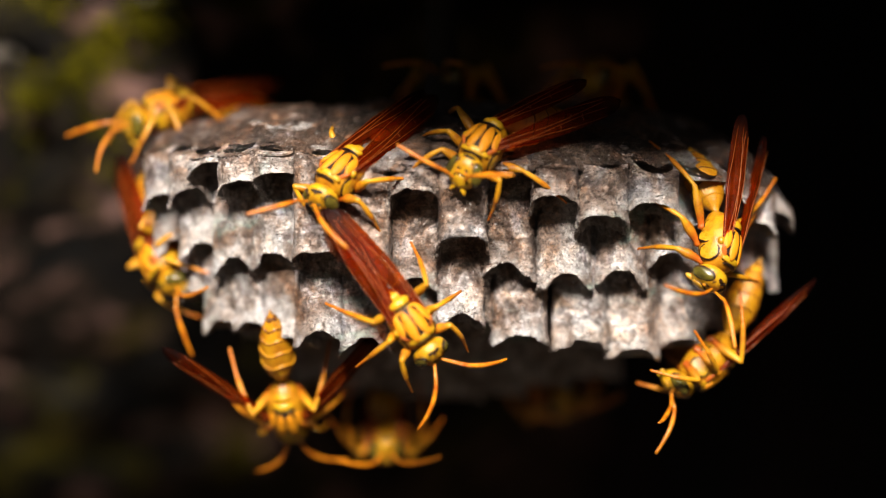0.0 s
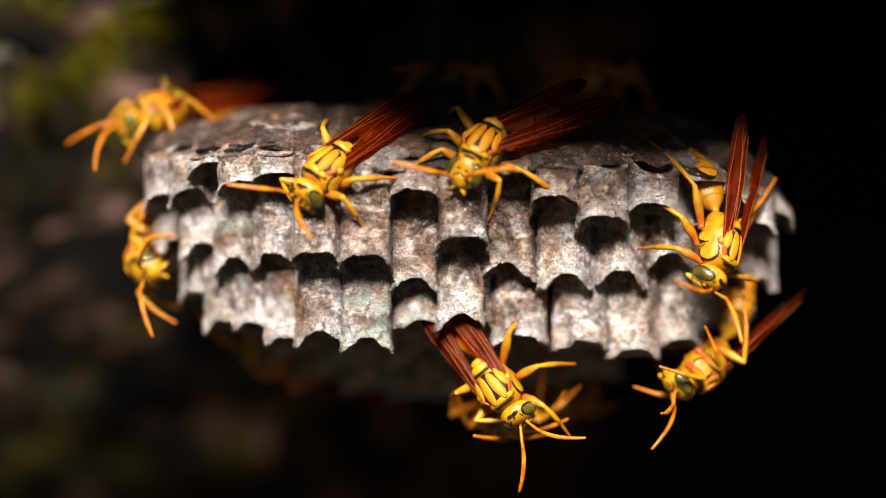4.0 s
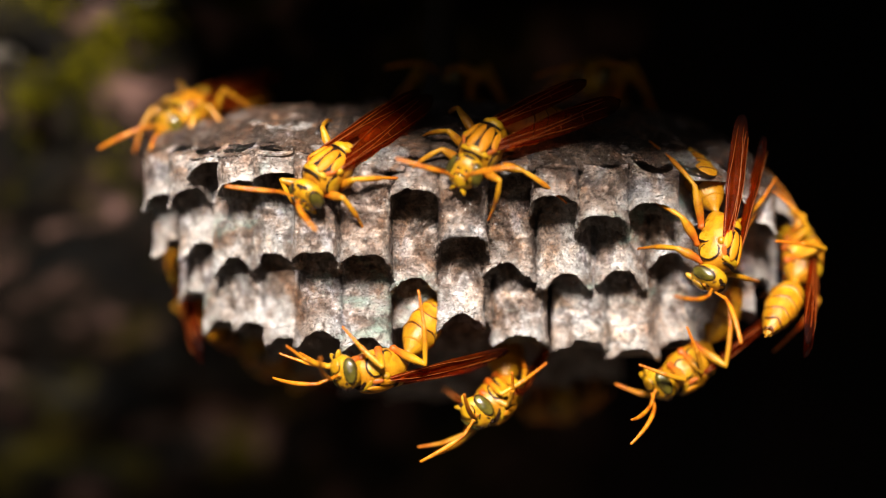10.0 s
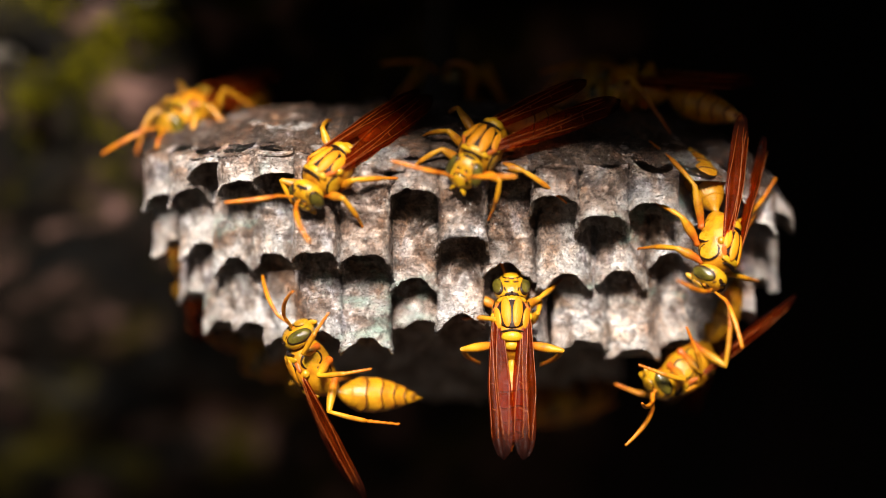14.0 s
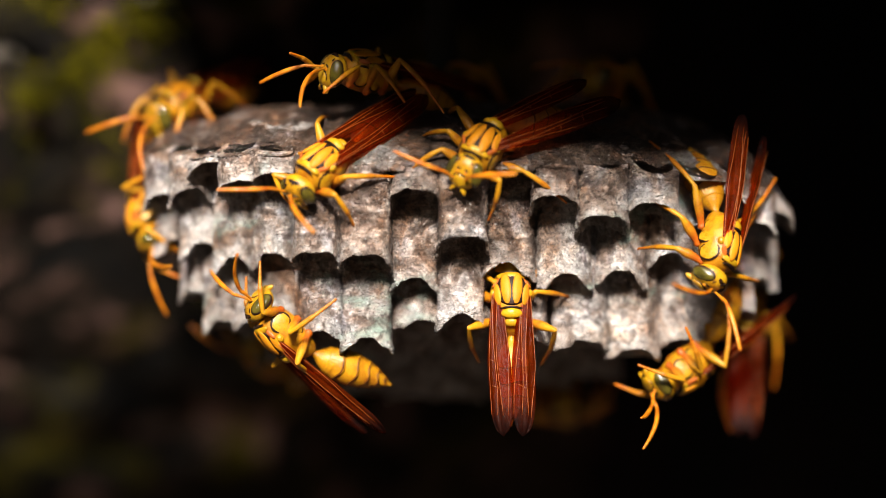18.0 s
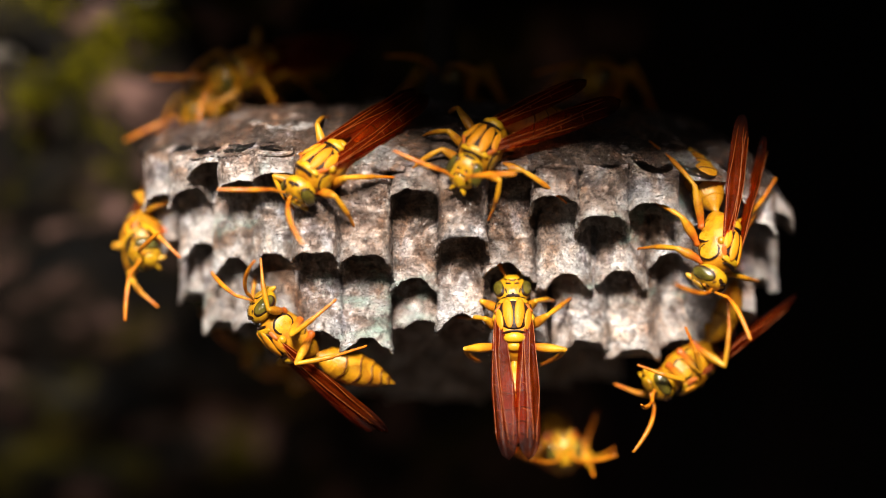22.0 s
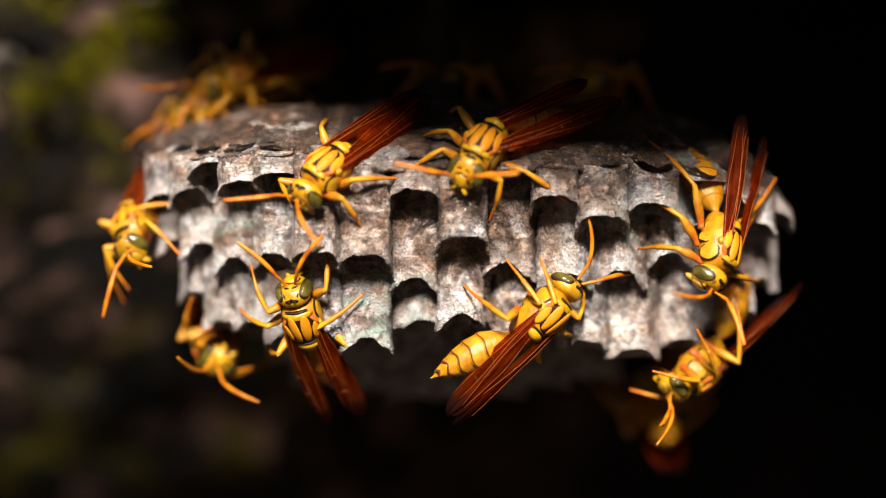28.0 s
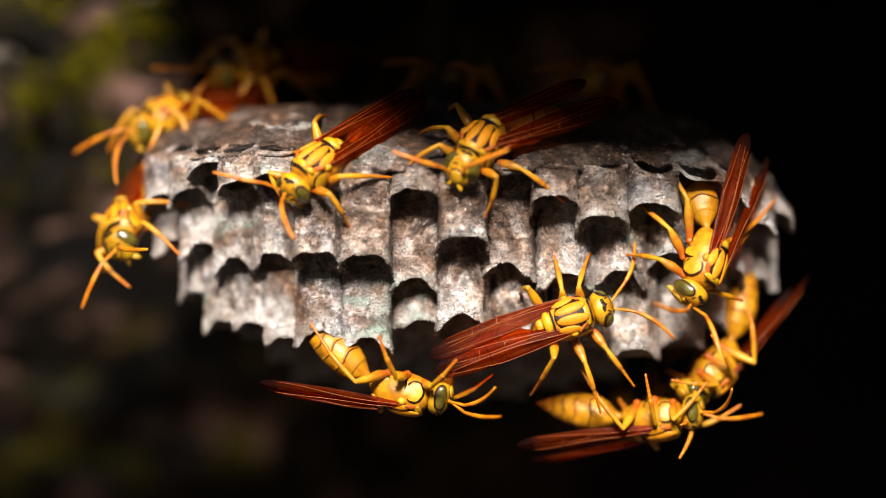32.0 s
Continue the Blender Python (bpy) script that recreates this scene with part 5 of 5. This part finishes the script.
    # comes round the far end and over the back
    rows = [
        (0.0, stand(27.9, 34.0, -5.2, (0.04, -0.90, -0.44), (1.00, 0.00, 0.00))),
        (4.3, stand(28.1, 30.0, -5.1, (0.04, -0.90, -0.43), (1.00, 0.00, 0.00))),
        (5.5, stand(32.5, 28.0, -6.9, (0.11, 0.90, 0.41), (1.00, -0.10, 0.00))),
        (6.0, stand(33.5, 24.0, -6.3, (0.12, 0.88, 0.45), (1.00, -0.10, 0.00))),
        (7.0, stand(36.5, 15.0, -4.0, (0.09, 0.83, 0.55), (1.00, -0.30, 0.00))),
        (8.0, stand(36.6, 14.0, -2.3, (-0.01, 0.81, 0.59), (1.00, -0.30, 0.00))),
        (9.0, stand(36.5, 13.0, -1.4, (-0.08, 0.73, 0.68), (0.90, -0.40, 0.00))),
        (10.0, stand(37.0, 13.0, -1.1, (0.08, 0.76, 0.64), (1.00, -0.10, 0.00))),
        (10.5, stand(37.3, 12.0, 0.1, (0.00, 0.73, 0.68), (1.00, -0.10, 0.00))),
        (11.0, stand(37.2, 9.0, 3.3, (-0.12, 0.53, 0.84), (0.95, -0.20, 0.10))),
        (11.5, stand(35.0, 8.5, 7.4, (-0.44, 0.30, 0.85), (0.85, -0.20, 0.35))),
        (12.0, stand(33.2, 9.0, 11.2, (-0.75, 0.00, 0.66), (0.55, -0.25, 0.75))),
        (12.5, stand(31.0, 10.5, 13.5, (-0.88, 0.28, 0.39), (0.35, -0.30, 0.90))),
        (13.0, stand(28.3, 12.0, 15.0, (-0.91, 0.36, 0.23), (0.15, -0.35, 0.95))),
        (13.5, stand(24.2, 15.0, 15.6, (-0.80, 0.59, 0.04), (0.00, -0.30, 1.00))),
        (14.0, stand(19.8, 14.0, 16.5, (-0.87, 0.50, -0.01), (0.00, -0.30, 1.00))),
        (14.5, stand(16.4, 12.0, 15.1, (-0.85, 0.51, -0.15), (0.00, -0.30, 1.00))),
        (16.5, stand(1.7, -4.0, 14.4, (-0.84, -0.50, -0.22), (0.00, -0.45, 1.00))),
        (17.0, stand(0.5, -4.0, 14.6, (-0.85, -0.47, -0.23), (0.00, -0.45, 1.00))),
        (17.5, stand(-1.3, 2.0, 17.2, (-0.83, -0.55, 0.07), (0.00, -0.40, 1.00))),
        (18.0, stand(-7.6, 5.0, 17.7, (-0.85, -0.52, 0.10), (0.00, -0.40, 1.00))),
        (18.5, stand(-14.9, 13.0, 18.7, (-0.78, -0.61, 0.12), (0.00, -0.85, 0.50))),
        (19.0, stand(-19.6, 20.0, 18.6, (-0.80, -0.56, 0.05), (0.00, -0.85, 0.50))),
        (20.5, stand(-20.4, 23.0, 19.4, (-0.78, -0.60, -0.18), (0.10, -0.80, 0.60))),
        (24.0, stand(-20.4, 23.0, 19.2, (-0.80, -0.54, -0.26), (0.10, -0.80, 0.60))),
        (28.0, stand(-21.6, 23.0, 18.8, (-0.82, -0.50, -0.26), (0.10, -0.80, 0.60))),
        (30.0, stand(-20.4, 24.0, 19.2, (-0.76, -0.62, -0.16), (0.05, -0.80, 0.60))),
        (32.0, stand(-20.2, 24.0, 19.6, (-0.82, -0.55, -0.14), (0.05, -0.80, 0.60))),
    ]
    walk(wasp_visitor.ob, rows)
    stride(wasp_visitor, rows)
    wasp_visitor.curl([(0, 14, 0), (10, 20, 0), (11, 40, 0), (11.8, 48, 0), (12.5, 48, 0), (13, 44, 0), (13.5, 34, 0), (14.2, 16, 0), (32, 14, 0)])
    wasp_visitor.sway(8, (-14, 20), (-14, 20))
    # under the comb, and late in the clip along it to the other end
    rows = [
        (0.0, stand(-16.2, 13.5, -16.4, (0.10, 0.68, -0.73), (0.00, -0.75, -0.66))),
        (0.8, stand(-16.2, 26.0, -13.8, (0.12, 0.80, -0.55), (0.00, -0.60, -0.80))),
        (1.8, stand(-18.7, 32.0, -12.2, (-0.55, -0.83, 0.13), (-0.30, 0.40, -1.00))),
        (22.0, stand(-18.7, 32.0, -12.2, (-0.55, -0.83, 0.13), (-0.30, 0.40, -1.00))),
        (26.0, stand(-20.4, 24.0, -12.5, (-0.46, -0.89, -0.04), (-0.30, 0.20, -1.00))),
        (27.5, stand(-24.6, 20.0, -10.0, (0.05, -0.90, -0.44), (-0.50, -0.40, -0.80))),
        (28.0, stand(-23.9, 18.0, -10.4, (0.05, -0.92, -0.39), (-0.50, -0.40, -0.80))),
        (28.3, stand(-23.5, 12.0, -13.1, (0.22, -0.90, -0.37), (-0.40, -0.40, -0.80))),
        (28.6, stand(-20.5, 11.0, -13.6, (0.44, -0.86, -0.27), (-0.30, -0.40, -0.90))),
        (28.9, stand(-17.6, 9.0, -15.4, (0.82, -0.52, -0.25), (-0.20, -0.40, -1.00))),
        (29.2, stand(-12.2, 8.0, -17.0, (0.87, -0.47, -0.17), (-0.10, -0.40, -1.00))),
        (29.5, stand(-1.0, 9.0, -18.3, (0.70, -0.63, -0.33), (0.00, -0.40, -1.00))),
        (29.8, stand(2.3, 9.0, -17.8, (0.84, -0.55, 0.00), (0.00, -0.40, -1.00))),
        (30.0, stand(6.6, 9.5, -16.7, (0.95, -0.29, 0.07), (0.00, -0.40, -1.00))),
        (30.4, stand(9.2, 10.0, -17.6, (1.00, 0.00, 0.02), (0.00, -0.40, -1.00))),
        (30.7, stand(12.5, 10.0, -18.4, (0.94, -0.33, -0.10), (0.00, -0.40, -1.00))),
        (31.0, stand(15.0, 9.0, -18.4, (0.80, -0.45, 0.40), (0.20, -0.40, -1.00))),
        (31.5, stand(18.4, 8.0, -17.9, (0.88, -0.42, 0.25), (0.20, -0.40, -1.00))),
        (32.0, stand(21.4, 7.0, -17.2, (0.95, -0.29, 0.11), (0.15, -0.40, -1.00))),
    ]
    walk(wasp_low_far.ob, rows)
    wasp_low_far.curl([(0, 6, 0), (24, 6, 0), (28, 14, 0), (32, 14, 0)])
    stride(wasp_low_far, rows)
    wasp_low_far.fan([(0, 42, 42, 4, -20), (1.2, 36, 36, 4, -20), (24, 6, 6, 4, -20), (32, 6, 6, -4, -20)])
    wasp_low_far.sway(9, (4, 28), (4, 28))
    # under the comb, coming forward for a moment
    rows = [
        (0.0, stand(12.9, 40.0, -17.4, (0.19, -0.98, -0.11), (0.10, 0.50, -1.00))),
        (21.2, stand(13.8, 38.0, -18.1, (0.00, -0.98, -0.19), (0.10, 0.30, -1.00))),
        (21.8, stand(12.6, 24.0, -21.8, (0.07, -0.93, -0.35), (0.10, 0.20, -1.00))),
        (22.3, stand(13.2, 19.0, -20.4, (0.00, -0.80, 0.58), (0.00, -1.00, -0.30))),
        (23.0, stand(16.2, 10.0, -19.0, (0.05, -0.75, 0.65), (0.00, -0.80, -0.40))),
        (23.4, stand(14.6, 16.0, -20.2, (-0.07, -0.91, 0.40), (0.00, -0.50, -0.80))),
        (24.0, stand(14.0, 34.0, -22.4, (-0.80, -0.58, 0.05), (0.00, 0.20, -1.00))),
        (24.8, stand(13.1, 30.0, -19.8, (-0.54, -0.84, 0.00), (0.00, 0.40, -1.00))),
        (27.5, stand(23.5, 34.0, -17.8, (-0.09, 0.91, 0.40), (0.10, -0.30, -1.00))),
        (30.0, stand(23.4, 32.0, -18.0, (-0.09, 0.88, 0.47), (0.10, -0.30, -1.00))),
        (31.0, stand(20.3, 34.0, -18.9, (-0.07, -0.96, 0.26), (0.20, 0.30, -1.00))),
        (32.0, stand(20.3, 34.0, -18.9, (-0.07, -0.96, 0.26), (0.20, 0.30, -1.00))),
    ]
    walk(wasp_below.ob, rows)
    stride(wasp_below, rows)
    wasp_below.sway(10, (4, 28), (4, 28))
    # behind the end of the comb
    rows = [
        (0.0, stand(28.5, 38.0, -5.3, (0.00, -0.90, -0.45), (1.00, 0.20, 0.00))),
        (13.0, stand(28.9, 36.0, -5.3, (0.00, -0.90, -0.44), (1.00, 0.20, 0.00))),
        (14.7, stand(30.6, 31.0, -6.0, (0.03, 0.83, 0.56), (1.00, -0.10, -0.20))),
        (16.5, stand(32.2, 26.0, -7.6, (0.06, 0.46, 0.89), (0.40, -0.90, 0.00))),
        (18.0, stand(32.4, 26.0, -7.6, (0.04, 0.46, 0.89), (0.40, -0.90, 0.00))),
        (18.5, stand(34.6, 24.0, -7.0, (0.10, 0.66, 0.74), (0.50, -0.85, 0.00))),
        (19.0, stand(35.7, 20.0, -8.1, (0.12, 0.92, 0.37), (1.00, -0.10, -0.20))),
        (20.0, stand(33.9, 29.0, -8.9, (0.11, 0.95, 0.29), (1.00, -0.10, -0.30))),
        (21.5, stand(28.9, 36.0, -8.3, (0.00, 0.99, 0.15), (1.00, 0.10, -0.20))),
        (32.0, stand(28.5, 38.0, -5.3, (0.00, -0.90, -0.45), (1.00, 0.20, 0.00))),
    ]
    walk(wasp_far_end.ob, rows)
    stride(wasp_far_end, rows)
    wasp_far_end.sway(11, (4, 28), (4, 28))
    # still, on the shaded back
    rows = [
        (0.0, stand(1.1, 26.0, 18.2, (-0.25, -0.96, 0.16), (0.00, -0.20, 1.00))),
        (32.0, stand(1.1, 26.0, 18.2, (-0.25, -0.96, 0.16), (0.00, -0.20, 1.00))),
    ]
    walk(wasp_back_a.ob, rows)
    wasp_back_a.sway(12, (4, 28), (4, 28))
    # still, on the shaded back
    rows = [
        (0.0, stand(17.0, 26.0, 18.3, (-0.25, -0.96, 0.14), (0.00, -0.20, 1.00))),
        (32.0, stand(17.0, 26.0, 18.3, (-0.25, -0.96, 0.14), (0.00, -0.20, 1.00))),
    ]
    walk(wasp_back_b.ob, rows)
    wasp_back_b.sway(13, (4, 28), (4, 28))


motions()
